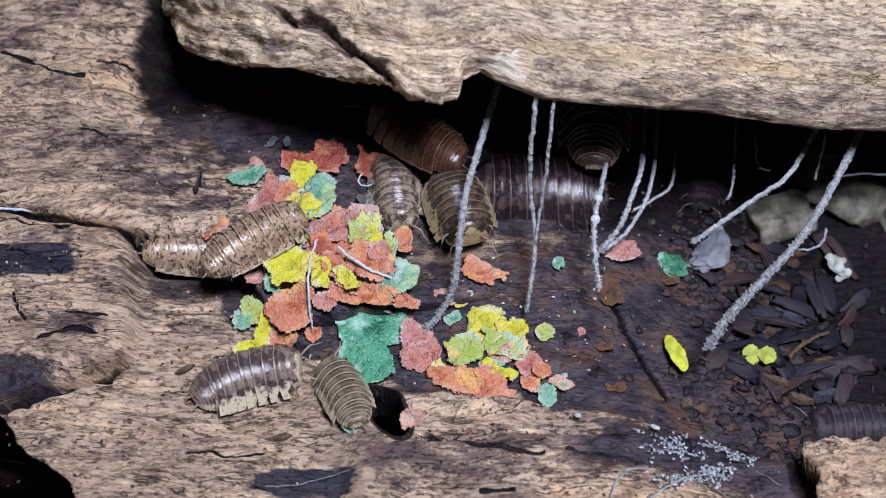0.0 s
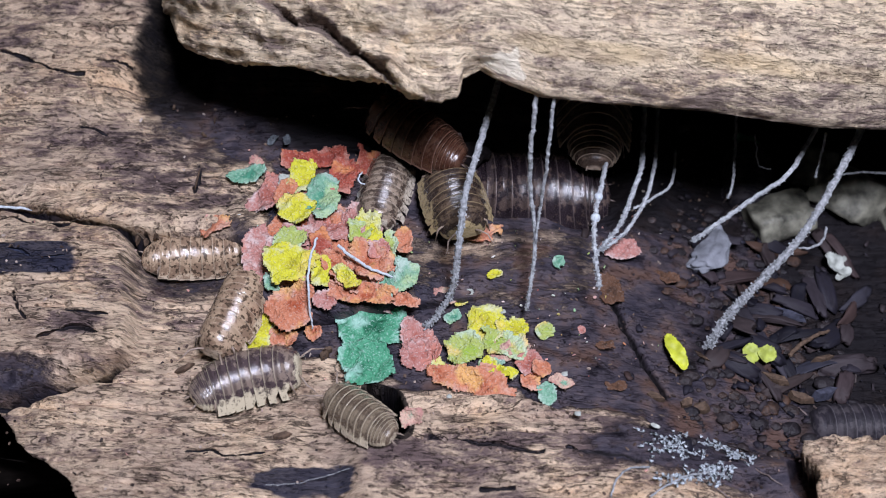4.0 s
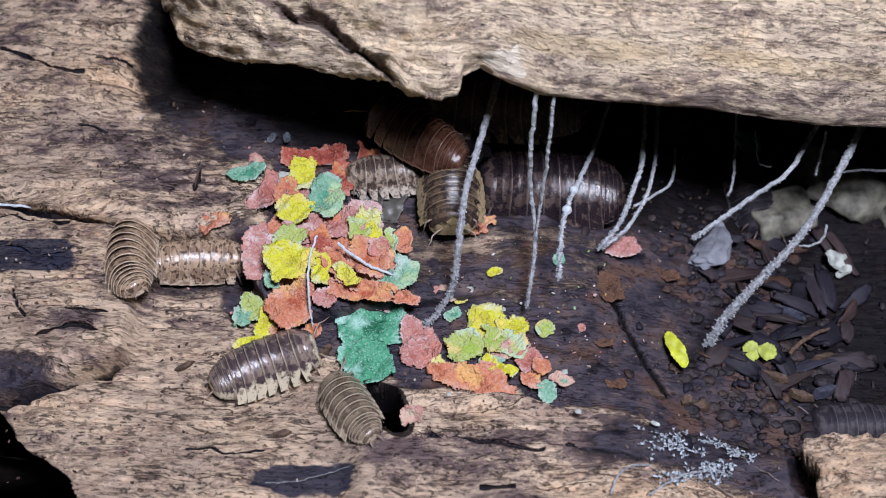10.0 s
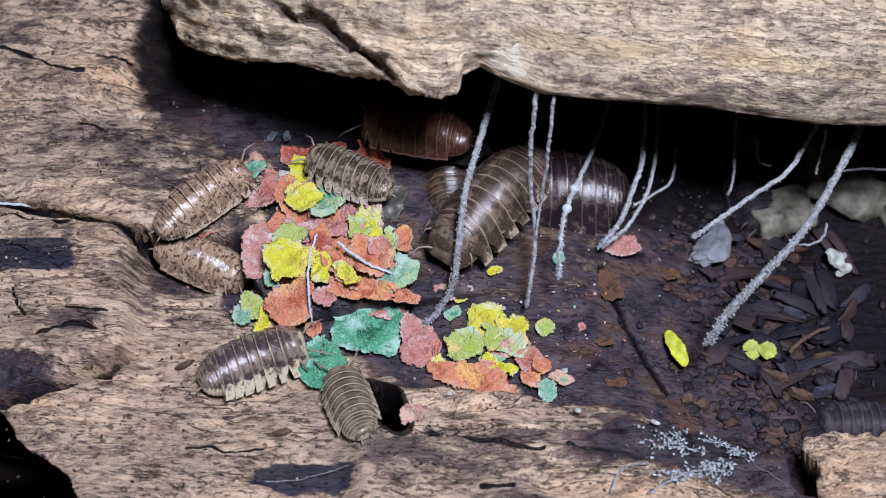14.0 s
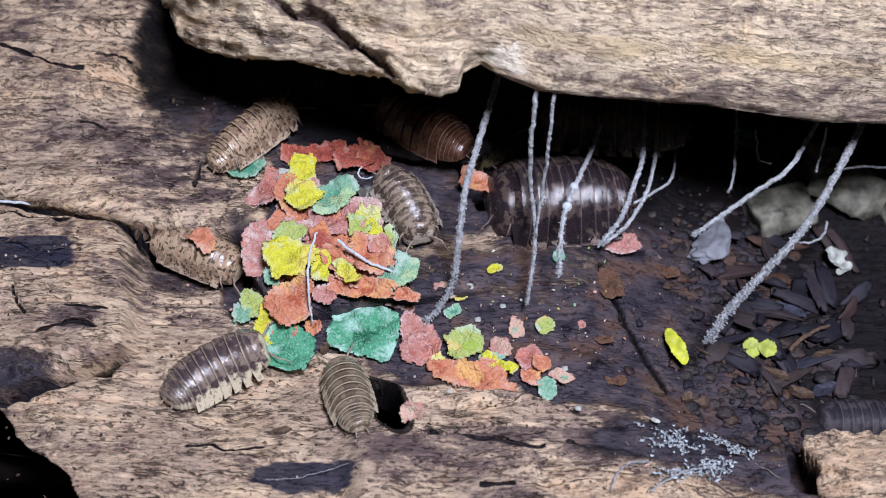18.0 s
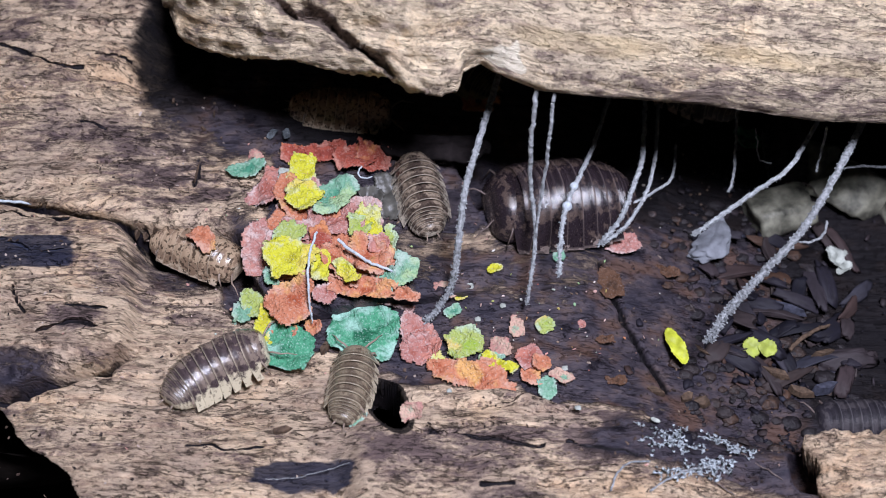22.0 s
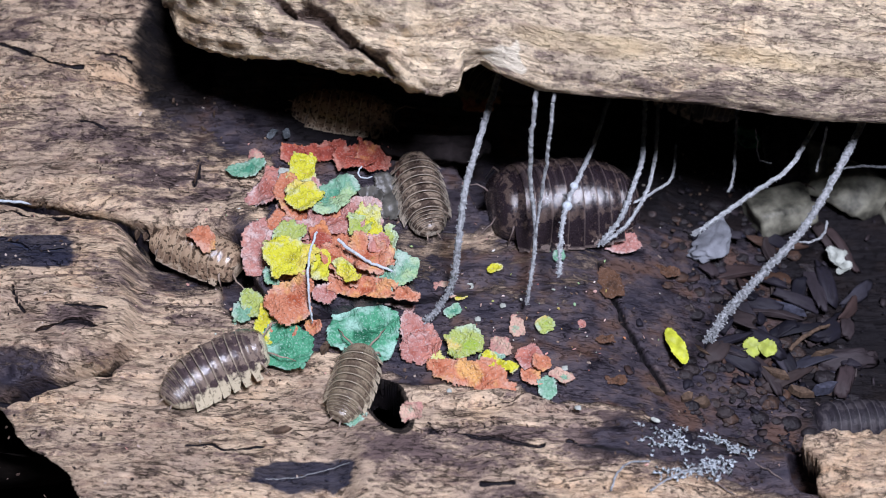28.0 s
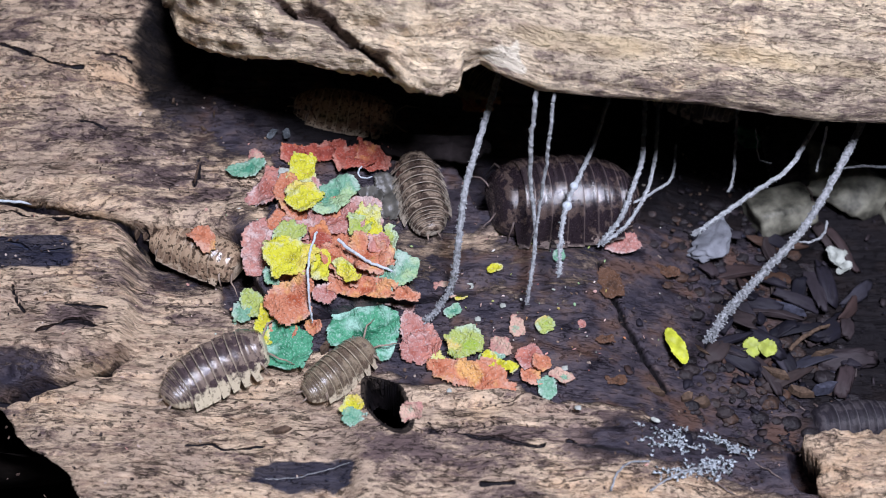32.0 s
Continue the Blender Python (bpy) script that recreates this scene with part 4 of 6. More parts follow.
def plate(x0, x1, w0, w1, h0, h1, sweep, skirt, gap=0.3):
    """One arched back plate from x0 (front) to x1 (rear), with swept side lappets and a thin raised rear lip."""
    verts, faces, rim, lip, along = [], [], [], [], []
    stages, across = (0, 0.25, 0.5, 0.7, 0.84, 0.92, 0.965, 1.0, 1.0, 1.0), 37
    for k, f in enumerate(stages):
        for j in range(across):
            s = 2 * j / (across - 1) - 1
            a = s * 1.62
            w, h = w0 + (w1 - w0) * f, h0 + (h1 - h0) * f
            swell = 1.0 + 0.05 * math.sin(math.pi * f * 0.9) + (0.017 if 0.9 < f else 0)
            y, z = w * math.sin(a) * (1 + skirt * abs(s) ** 6), h * math.cos(a) * swell
            x = x0 + (x1 - x0) * f + sweep * abs(s) ** 3 * (x1 - x0) * (0.25 + 0.75 * f)
            x -= (0.10 + 0.70 * gap) * abs(x1 - x0) * max(0.0, (abs(s) - 0.66) / 0.34) ** (1.5 - 0.6 * gap) * (1 - f) * (skirt > 0)
            y += math.copysign((0.02 + 0.12 * gap) * w, s) * max(0.0, (abs(s) - 0.7) / 0.3) * (skirt > 0)
            if k == 8:
                z, y = z - 0.16, y * 0.97
            if k == 9:
                x, z, y = x + 0.5 * (x0 - x1), z - 0.30, y * 0.94
            verts.append((x, y, z))
            rim.append(abs(s))
            along.append(f)
            lip.append((0, 0, 0, 0, 0, 0, 0.6, 1, 0.6, 0)[k])
    for k in range(len(stages) - 1):
        for j in range(across - 1):
            p = k * across + j
            faces.append([p, p + 1, p + across + 1, p + across])
    return verts, faces, rim, lip, along


def cap(x0, x1, w, h, full):
    """A rounded end plate: its wide edge at x0, closed and bent down towards x1."""
    verts, faces, rim, lip, along = [], [], [], [], []
    across, rows = 25, 10
    for k in range(rows):
        q = k / (rows - 1) * math.pi / 2
        r = math.cos(q) ** full
        for j in range(across):
            s = 2 * j / (across - 1) - 1
            a = s * 1.6
            verts.append((x0 + (x1 - x0) * math.sin(q), w * r * math.sin(a), h * r * math.cos(a) - 0.16 * h * math.sin(q) * (1 - math.cos(q))))
            rim.append(max(abs(s), math.sin(q)) * 0.9)
            lip.append(1.0 if k == rows - 2 else 0.0)
            along.append(0.3)
    flip = x1 > x0
    for k in range(rows - 1):
        for j in range(across - 1):
            p = k * across + j
            quad = [p, p + 1, p + across + 1, p + across]
            faces.append(quad[::-1] if flip else quad)
    return verts, faces, rim, lip, along


def tube(path, radii, sides=6):
    """A tube along a path of points, closed at both ends."""
    verts, faces = [], []
    for i, p in enumerate(path):
        p = Vector(p)
        d = (Vector(path[min(i + 1, len(path) - 1)]) - Vector(path[max(i - 1, 0)])).normalized()
        u = d.cross(Vector((0, 0, 1)) if abs(d.z) < 0.9 else Vector((1, 0, 0))).normalized()
        v = d.cross(u)
        for k in range(sides):
            a = 2 * math.pi * k / sides
            verts.append(tuple(p + radii[i] * (math.cos(a) * u + math.sin(a) * v)))
    for i in range(len(path) - 1):
        for k in range(sides):
            k2 = (k + 1) % sides
            faces.append([i * sides + k, i * sides + k2, (i + 1) * sides + k2, (i + 1) * sides + k])
    faces.append(list(range(sides))[::-1])
    faces.append([(len(path) - 1) * sides + k for k in range(sides)])
    return verts, faces


SIZES = [0.10] + [0.098, 0.10, 0.102, 0.10, 0.095, 0.09, 0.085] + [0.034] * 5 + [0.048]


def spine(length, height, bend):
    """Poses of the head, the plates and the tail tip along a back that curves sideways by so many degrees in all."""
    runs = [s / sum(SIZES) * length for s in SIZES]
    spots, x, y, yaw = [], 0.0, 0.0, -bend / 2
    for run in runs:
        spots.append((x, y, yaw))
        x -= run * math.cos(radians(yaw))
        y -= run * math.sin(radians(yaw))
        yaw += bend / len(runs)
    mx, my = (min(p[0] for p in spots) + max(p[0] for p in spots)) / 2 - runs[-1] / 2, (min(p[1] for p in spots) + max(p[1] for p in spots)) / 2
    return [pose(MM * (px - mx), MM * (py - my), MM * 0.32 * height, 0, 0, w) for px, py, w in spots]


def woodlouse(length, width, height, mat, limb, label, bend=0.0, gap=0.3):
    """A woodlouse that faces +x with its feet at z = 0: head, seven body plates, five tail plates, tail tip, feelers, eyes, legs.
    Returns it, its plates from head to tail, and its feelers with their poses on the head."""
    top = tagged(new("woodlouse"), label, "woodlouse", "woodlice")
    wide = [0.66, 0.90, 0.97, 1.0, 1.0, 1.0, 0.98, 0.95, 0.89, 0.86, 0.82, 0.76, 0.68, 0.56, 0.32]
    tall = [0.62, 0.82, 0.95, 1.0, 1.0, 1.0, 0.95, 0.88, 0.78, 0.72, 0.66, 0.58, 0.5, 0.4, 0.25]
    names = ["head"] + ["body_plate"] * 7 + ["tail_plate"] * 5 + ["tail_tip"]
    plates, feelers = [], []
    for i, s in enumerate(SIZES):
        run = s / sum(SIZES) * length
        w0, w1 = wide[i] * width / 2, wide[i + 1] * width / 2
        if i == 0:
            v, f, rim, lip, along = cap(-run * 1.15, 0.12 * run, w1 * 0.93, tall[1] * height * 0.97, 0.42)
        elif i == 13:
            v, f, rim, lip, along = cap(0.25 * run, -run, w0, tall[13] * height, 0.7)
        else:
            v, f, rim, lip, along = plate(0.18 * run, -run * 1.08, w0, w1 * 1.03, tall[i] * height * 0.86, tall[i + 1] * height, (0, -0.30, -0.08, 0.08, 0.2, 0.28, 0.34, 0.4)[i] if i < 8 else 0.34, 0.13 if i < 8 else 0.0, gap)
        ob = link_mesh(names[i], v, f, mat, top)
        put(ob, "rim", rim)
        put(ob, "lip", lip)
        put(ob, "along", along)
        plates.append(ob)
        if 0 < i < 8:
            for side in (-1, 1):
                reach = width * (0.42 + 0.05 * math.sin(2.3 * i + side))
                drift = (4 - i) * 0.07 * length / 2
                lv, lf = tube([(0, 0, 0.45 * height), (drift * 0.4, side * reach * 0.62, 0.42 * height), (drift * 0.8, side * reach * 0.98, 0.30 * height),
                               (drift, side * reach * 1.12, -0.26 * height)], [0.24, 0.20, 0.15, 0.06])
                link_mesh("leg", lv, lf, limb, ob).matrix_basis = pose(-MM * run * 0.5, 0, 0)
    for side in (-1, 1):
        av, af = tube([(0, 0, 0), (0.7, side * 0.7, 0.4), (1.5, side * 1.5, 0.4), (2.2, side * 1.7, 0.1), (3.2, side * 2.3, -0.5)], [0.14, 0.14, 0.12, 0.09, 0.04])
        feelers.append((link_mesh("feeler", av, af, limb, plates[0]), pose(-MM * 0.1, MM * side * width * 0.16, MM * 0.18 * height)))
        ev, ef = tube([(0, 0, -0.2), (0, 0, 0.1), (0.05, 0, 0.25)], [0.22, 0.2, 0.08])
        link_mesh("eye", ev, ef, DARK_LIMB, plates[0]).matrix_basis = pose(-MM * length * 0.06, MM * side * width * 0.22, MM * 0.40 * height)
        uv, uf = tube([(0, 0, 0), (-0.6, side * 0.2, 0), (-1.1, side * 0.3, -0.15)], [0.14, 0.11, 0.04])
        link_mesh("tail_prong", uv, uf, limb, plates[13]).matrix_basis = pose(-MM * length * 0.03, MM * side * width * 0.10, MM * 0.06 * height)
    for ob, m in zip(plates, spine(length, height, bend)):
        ob.matrix_basis = m
    return top, plates, feelers


TAN = shell_material("tan_speckled_shell", (0.22, 0.148, 0.098), (0.38, 0.275, 0.18), (0.54, 0.44, 0.32), 0.20, 0.49, 0.86, 0.6, 0.9, 0.6, 0.425, 0.2)
GREY_CREAM = shell_material("grey_shell_cream_edged", (0.066, 0.047, 0.048), (0.20, 0.153, 0.122), (0.58, 0.51, 0.36), 0.21, 0.525, 0.62, 0.5, 0.5, 0.5, 0.38)
GREY_BROWN = shell_material("grey_brown_shell", (0.115, 0.085, 0.060), (0.22, 0.175, 0.12), (0.50, 0.43, 0.31), 0.26, 0.50, 0.76, 0.75, 0.4, 0.5, 0.38)
RED_BROWN = shell_material("red_brown_shell", (0.048, 0.020, 0.012), (0.085, 0.042, 0.026), (0.19, 0.11, 0.08), 0.22, 0.52, 1.02, 0.55, 0.4, 0.6)
OLIVE = shell_material("brown_shell_yellow_marked", (0.036, 0.025, 0.020), (0.095, 0.066, 0.043), (0.36, 0.28, 0.15), 0.24, 0.54, 0.70, 0.7, 0.5)
BLACK = shell_material("black_shell", (0.020, 0.014, 0.017), (0.085, 0.060, 0.050), (0.26, 0.205, 0.18), 0.23, 0.55, 0.97, 0.32, 0.4, 0.5, 0.36)
SPOTTED = shell_material("brown_shell_pale_spotted", (0.060, 0.041, 0.031), (0.16, 0.115, 0.083), (0.40, 0.32, 0.24), 0.28, 0.54, 0.86, 0.85, 0.5, 0.45)
DULL = shell_material("dull_dark_shell", (0.024, 0.021, 0.026), (0.055, 0.048, 0.052), (0.13, 0.125, 0.13), 0.5, 0.52, 0.9, 0.5, 0.3, 0.12)
PALE = shell_material("pale_grey_shell", (0.075, 0.053, 0.041), (0.27, 0.21, 0.155), (0.50, 0.44, 0.35), 0.24, 0.50, 0.74, 0.5, 0.6, 0.5, 0.42)

TRACKS, LOUSE, CURVES = {}, {}, {}


def louse(key, mat, limb, size, label, rows, curve=((0, 0), (32, 0))):
    """rows: time, place, heading and pitch; curve: time and sideways bend of the back in degrees."""
    LOUSE[key], plates, feelers = woodlouse(*size, mat, limb, label, curve[0][1], {GREY_CREAM: 0.75, SPOTTED: 0.85, PALE: 0.65, OLIVE: 0.3, GREY_BROWN: 0.5, TAN: 0.12}.get(mat, 0.2))
    TRACKS[key] = rows
    CURVES[key] = (size, plates, feelers, curve)


louse("resting_tan", TAN, LIMB, (14.4, 6.2, 3.6), "tan speckled woodlouse tucked under a crack in the wood",
      [(0, -35, -0.6, -1.5, -3, -4), (3.5, -34.9, -1, -1.5, -1, -4), (5.5, -34.3, -2.6, -1.5, 22, -4), (6, -34.3, -2.9, -1.5, 19, -1), (7.5, -34.4, -2.5, -1.5, 16, -3), (9, -34.3, -2.6, -1.5, 6, 0), (10, -34.3, -2.8, -1.5, 3, 0), (12, -33.5, -2.8, -1.5, -18, 0), (13, -33.3, -3.1, -1.5, -20, 0), (13.5, -33.5, -3.5, -1.2, -24, 0), (14.5, -33.6, -3.1, -1, -22, 0), (16.5, -33.9, -3, -0.6, -22, 0), (19, -34.1, -2.5, -0.6, -24, 4), (32, -34.2, -2.4, -0.6, -24, 4)], [(0, 0), (5.5, -14), (9, 0), (13, 14), (32, 12)])
louse("roaming_tan", TAN, LIMB, (15.0, 6.2, 4.0), "tan speckled woodlouse roaming over wood and leaves",
      [(0, -24.9, -4.3, 6.4, 35, 4), (0.5, -24.7, -5.2, 6.4, 29, 4), (1, -23.9, -4.9, 6.4, 31, 4), (1.5, -25.5, -5.2, 6.4, 26, 4), (2, -26.7, -5.9, 5.6, -11, 4), (2.5, -27.6, -7.5, 4.5, -45, 4), (3, -26.7, -8.1, 3.2, -80, 4), (3.5, -26.6, -9.9, 3.2, -80, 4), (4.3, -29.1, -12.7, 0.4, -120, 6), (4.9, -32.4, -13.2, 0.4, -191, -2), (5.5, -35.6, -12.5, 0.4, -224, -2), (6, -37.5, -12.2, 1.0, -225, 8), (6.5, -39.4, -9.5, 2.2, -235, 3), (7, -39.7, -10.2, 2.2, -233, -4), (8, -40.1, -8.6, 3.2, -235, -13), (9, -40.8, -7.0, 3.3, -241, -16), (10, -41.2, -5.1, 1.9, -249, -18), (10.5, -41.2, -3.9, -0.2, -294, -6), (11, -41.0, -4.0, 0.1, -305, 2), (11.5, -39.7, -2.6, 0.0, -337, -9), (12, -39.8, -1.8, 0.3, -324, 1), (12.5, -40.0, 0.6, -1.8, -327, -1), (13, -38.3, 0.6, -0.4, -334, 0), (13.5, -35.2, 0.8, 3.3, -318, 9), (14, -32.8, 3.0, 4.6, -320, 9), (14.5, -32.8, 3.8, 4.4, -315, 9), (16.5, -28.7, 6.9, 4.1, -325, 1), (17, -28.4, 7.8, 4.2, -318, 2), (17.5, -29.4, 8.1, 4.3, -308, 3), (18, -27.2, 14.0, 4.8, -313, 3), (18.5, -24.8, 15.9, 4.8, -321, 1), (19, -16.4, 20.1, 4.4, -367, -4), (20, -15.6, 19.9, 3.4, -366, -4), (22, -15.3, 20.1, 3.4, -364, -4), (24, -15.1, 19.9, 3.4, -366, -4), (28, -14.9, 19.6, 3.4, -368, -4), (32, -14.7, 19.8, 3.4, -371, -4)], [(0, 10), (1.5, 10), (2, -8), (2.5, -28), (3, -18), (3.5, 0), (4.3, 45), (5.5, 30), (6, 8), (7, 28), (8, 30), (9, 35), (10, 48), (10.5, 70), (11, 60), (11.5, 36), (13, 30), (14, 8), (18, 10), (18.6, -14), (19, 0), (32, -4)])
louse("cream_edged", GREY_CREAM, LIMB, (14.2, 6.8, 3.8), "grey-brown glossy woodlouse with cream side plates",
      [(0, -24.9, -21.8, 0.2, 24, 3), (2, -24.9, -21.9, 0.2, 24, 3), (3.5, -25, -22.1, 0.2, 23, 3), (6, -24.8, -22.1, 0.2, 24, 3), (8, -24.7, -21.4, 0.3, 26, 3), (8.5, -25.8, -20.8, 0.4, -2, 0), (9, -26.5, -21.3, 0.3, -9, 0), (9.5, -26.3, -21.2, 0.4, -15, -1), (10, -22.9, -20.2, 0.4, 24, 2), (10.5, -20.9, -19.4, 0.5, 23, 0), (11, -20.6, -19.2, 0.5, 24, 0), (12, -21, -18.9, 0.5, 20, 0), (12.5, -20.9, -19.3, 0.5, 20, 0), (13, -21.1, -19.6, 0.5, 20, 0), (13.5, -24.1, -20.1, 0.5, 20, 1), (14, -24.4, -19.9, 0.5, 24, 2), (14.5, -25.8, -20.6, 0.4, 28, 3), (16.5, -28.6, -21.5, 0.3, 36, 4), (17, -28.7, -21.6, 0.4, 37, 4), (19, -28.7, -21.6, 0.4, 38, 4), (32, -28.8, -21.6, 0.4, 37, 4)], [(0, 38), (8, 36), (8.5, -8), (9, -22), (9.5, -14), (10, 10), (11, 8), (13, 4), (14, 12), (16.5, 34), (32, 36)])
louse("burrowing_grey", GREY_BROWN, LIMB, (10.6, 5.1, 3.0), "grey-brown woodlouse beside a hole in the wood",
      [(0, -12.5, -24, 1.1, 113, -9), (0.5, -13, -23.5, 1.1, 122, -9), (1, -11.6, -25.1, 1.5, 128, -9), (1.5, -10.5, -26.8, 1.7, 139, -9), (2, -10.1, -27.4, 1.9, 146, -9), (3, -9.8, -27.5, 2.1, 146, -9), (6, -9.8, -27.8, 2.1, 130, -9), (8, -9.9, -27.9, 2.1, 129, -9), (10, -11.1, -26.7, 1.6, 124, -9), (12, -11, -26.7, 1.6, 117, -9), (13, -11.1, -26.6, 1.6, 115, -9), (14.5, -11.3, -26, 1.5, 113, -9), (16.5, -11.6, -25.7, 1.5, 114, -9), (18, -11.6, -25.3, 1.4, 109, -9), (19, -12, -24.4, 0.8, 94, -5), (20, -12, -23.9, 0.8, 84, -3), (22, -11.8, -23.6, 0.8, 78, -3), (25, -11.9, -23.3, 0.8, 75, -2), (28, -11.7, -23.3, 0.9, 72, -2), (29, -11.9, -22.9, 0.7, 65, -2), (29.6, -12.6, -22, 0.5, 55, -1), (30, -13.4, -21.3, 0.5, 40, 0), (32, -13.5, -21.1, 0.4, 40, 0)], [(0, -18), (1, 10), (3, 14), (9, 16), (16, 10), (19, 0), (22, -22), (29, -24), (30, -14), (32, -16)])
louse("red_brown", RED_BROWN, DARK_LIMB, (15.5, 7.4, 4.2), "dark red-brown woodlouse in the shade of the overhang",
      [(0, -3.2, 13.3, 7.5, 146, 3), (6, -3.3, 12.9, 7.5, 146, 3), (10, -3.2, 12.4, 7.5, 148, 3), (11.5, -3.5, 12.7, 7.5, 156, 3), (12, -3.5, 12.9, 7.5, 168, 2), (14, -3.5, 13, 7.5, 168, 2), (17, -3.2, 12.7, 7.5, 167, 2), (17.5, -3.1, 12.6, 7.5, 163, 3), (18, -2.2, 15.3, 5, 142, -4), (18.5, 1.3, 20.2, 5, 114, -4), (19.2, 9, 26.5, 5, 95, 2), (20, 19, 30.6, 5, 57, 3), (32, 19, 30.5, 5, 57, 2)], [(0, 22), (10, 20), (12, -6), (18, 12), (32, 0)])
louse("yellow_marked", OLIVE, LIMB, (12.4, 7.8, 4.2), "brown woodlouse with yellowish markings among the leaves",
      [(0, 2, 3.5, 4, -74, -1), (1, 1.8, 3.8, 4, -74, -1), (2.5, 1.6, 4.2, 4, -73, -1), (6, 1.3, 4.6, 4, -82, -1), (9, 0.9, 4.8, 4, -85, -1), (11, 1.3, 4.7, 4, -90, -1), (12, 0.5, 4.7, 4, -90, -1), (13, 0.5, 4.9, 4, -90, -1), (14, 0.9, 10.3, -1, -86, -2), (14.5, 1.7, 12.7, -1, -94, 4), (16.5, 4.2, 13.7, 2, -131, 4), (17, 4.1, 9.4, 4, -174, 1), (17.5, 4, 12.1, 0, -191, 2), (18, 3.6, 20.4, -4, -200, 2), (18.6, 2.8, 29.1, -4, -211, 3), (19.2, 3.7, 35.3, -4, -223, 4), (32, 3.7, 35.2, -4, -223, 4)])
louse("large_black", BLACK, DARK_LIMB, (22.0, 13.0, 6.6), "large glossy black woodlouse behind hanging roots",
      [(0, 13.4, 11.2, -3.9, -177, 2), (6, 13.5, 10.6, -3.8, -177, 3), (6.8, 14.0, 10.7, -3.7, -178, 3), (7.5, 15.8, 11.0, -4.0, -178, 3), (11, 15.8, 10.6, -3.9, -179, 3), (12, 16.6, 10.1, -3.6, -177, 4), (14.5, 16.2, 9.2, -2.4, -178, 6), (17, 16.7, 8.5, -1.7, -176, 8), (18, 16.8, 6.5, -1.5, -169, 8), (18.5, 16.5, 6.0, -1.2, -170, 9), (19, 16.9, 6.0, -1.1, -171, 9), (20, 16.8, 5.8, -1.1, -171, 9), (22, 16.6, 5.5, -1.0, -166, 9), (22.6, 16.5, 5.4, -1.0, -165, 9), (24, 17.0, 5.9, -1.1, -169, 9), (28, 17.0, 5.8, -1.2, -168, 9), (32, 17.1, 6.3, -1.2, -169, 9)])
louse("pale_spotted", SPOTTED, LIMB, (23.0, 8.8, 4.8), "brown woodlouse with pale spots creeping out of the dark",
      [(0, 22.3, 21.2, 3.5, 85, -4), (6, 22.3, 20.7, 3.5, 85, -4), (7, 17.9, 20.9, 3.5, 94, -4), (8, 14.1, 20.2, 3.5, 106, -4), (9, 10.4, 19.6, 3.0, 142, -4), (10, 9.4, 20.5, 3.0, 172, -4), (11, 12.8, 18.5, 3.0, 199, 4), (11.5, 13.1, 15.3, 5.0, 236, 4), (11.8, 11.4, 14.0, 4.0, 258, 4), (12, 9.8, 8.8, 6.5, 269, -2), (12.5, 7.7, 6.0, 6.3, 267, -1), (13, 8.0, 5.6, 6.3, 265, 0), (13.5, 7.4, 5.6, 5.0, 258, -1), (14, 6.9, 3.4, 3.6, 233, 0), (14.5, 6.5, 3.5, 3.6, 233, 0), (16.5, 8.4, 6.2, 3.2, 233, 0), (17, 15.4, 14.3, 0.9, 203, 3), (17.5, 19.5, 17.4, -1.5, 188, 4), (18, 26.1, 22.4, -3.0, 171, -4), (18.5, 32.9, 28.8, -3.0, 155, 3), (19.2, 36.0, 31.8, -3.0, 150, 4), (32, 35.9, 31.7, -3.0, 150, 4)])
louse("small_pale", PALE, LIMB, (13.0, 6.1, 3.6), "small pale grey woodlouse feeding on the leaf pile",
      [(0, -6.8, 7.4, 3, -81, -4), (1, -7.1, 7.4, 3, -92, -3), (3.5, -7.9, 7, 3, -93, -3), (5.5, -8.1, 7.5, 3, -149, 2), (7.5, -7.7, 7.9, 2.9, -155, 2), (8.5, -6.9, 8.4, 2.9, -166, 3), (9, -6.5, 9, 2.9, -170, 4), (10, -7.3, 9.2, 3, -166, 3), (11, -8, 7.2, 2.9, -154, 2), (11.5, -8.2, 6.5, 2.8, -170, 4), (12, -9.4, 6.4, 2.9, -183, 5), (13, -9.6, 6.2, 2.9, -187, 5), (13.5, -9.7, 6.8, 3, -174, 4), (14, -12.7, 7, 5.6, -204, 2), (14.5, -19.9, 15.8, 4.6, -177, 3), (14.8, -21.4, 13.8, 4.6, -107, -5), (15.2, -20, 11.2, 4.5, -50, -6), (15.8, -16.3, 5.9, 6, -55, -2), (16.5, -13, 0.3, 6.6, -72, 0), (17, -13.3, 5.8, 6.6, -34, -2), (17.5, -8.5, 3.2, 6.6, -43, -2), (18, -5.8, 3.5, 2.9, -57, -4), (18.2, -4.3, 3.5, 2.5, -69, -3), (18.4, -3.1, 4.1, 2.5, -101, -1), (18.6, -3.5, 4.5, 2.4, -159, 4), (18.8, -3.9, 4.5, 2.5, -231, 4), (19, -3.2, 4.9, 2.5, -255, 3), (20, -3, 5.2, 2.5, -256, 4), (32, -2.9, 5.3, 2.5, -256, 4)], [(0, 0), (9, 0), (11, 24), (14, 12), (14.8, 30), (16.5, -10), (17.5, 18), (18.5, 40), (19, 8), (32, 8)])
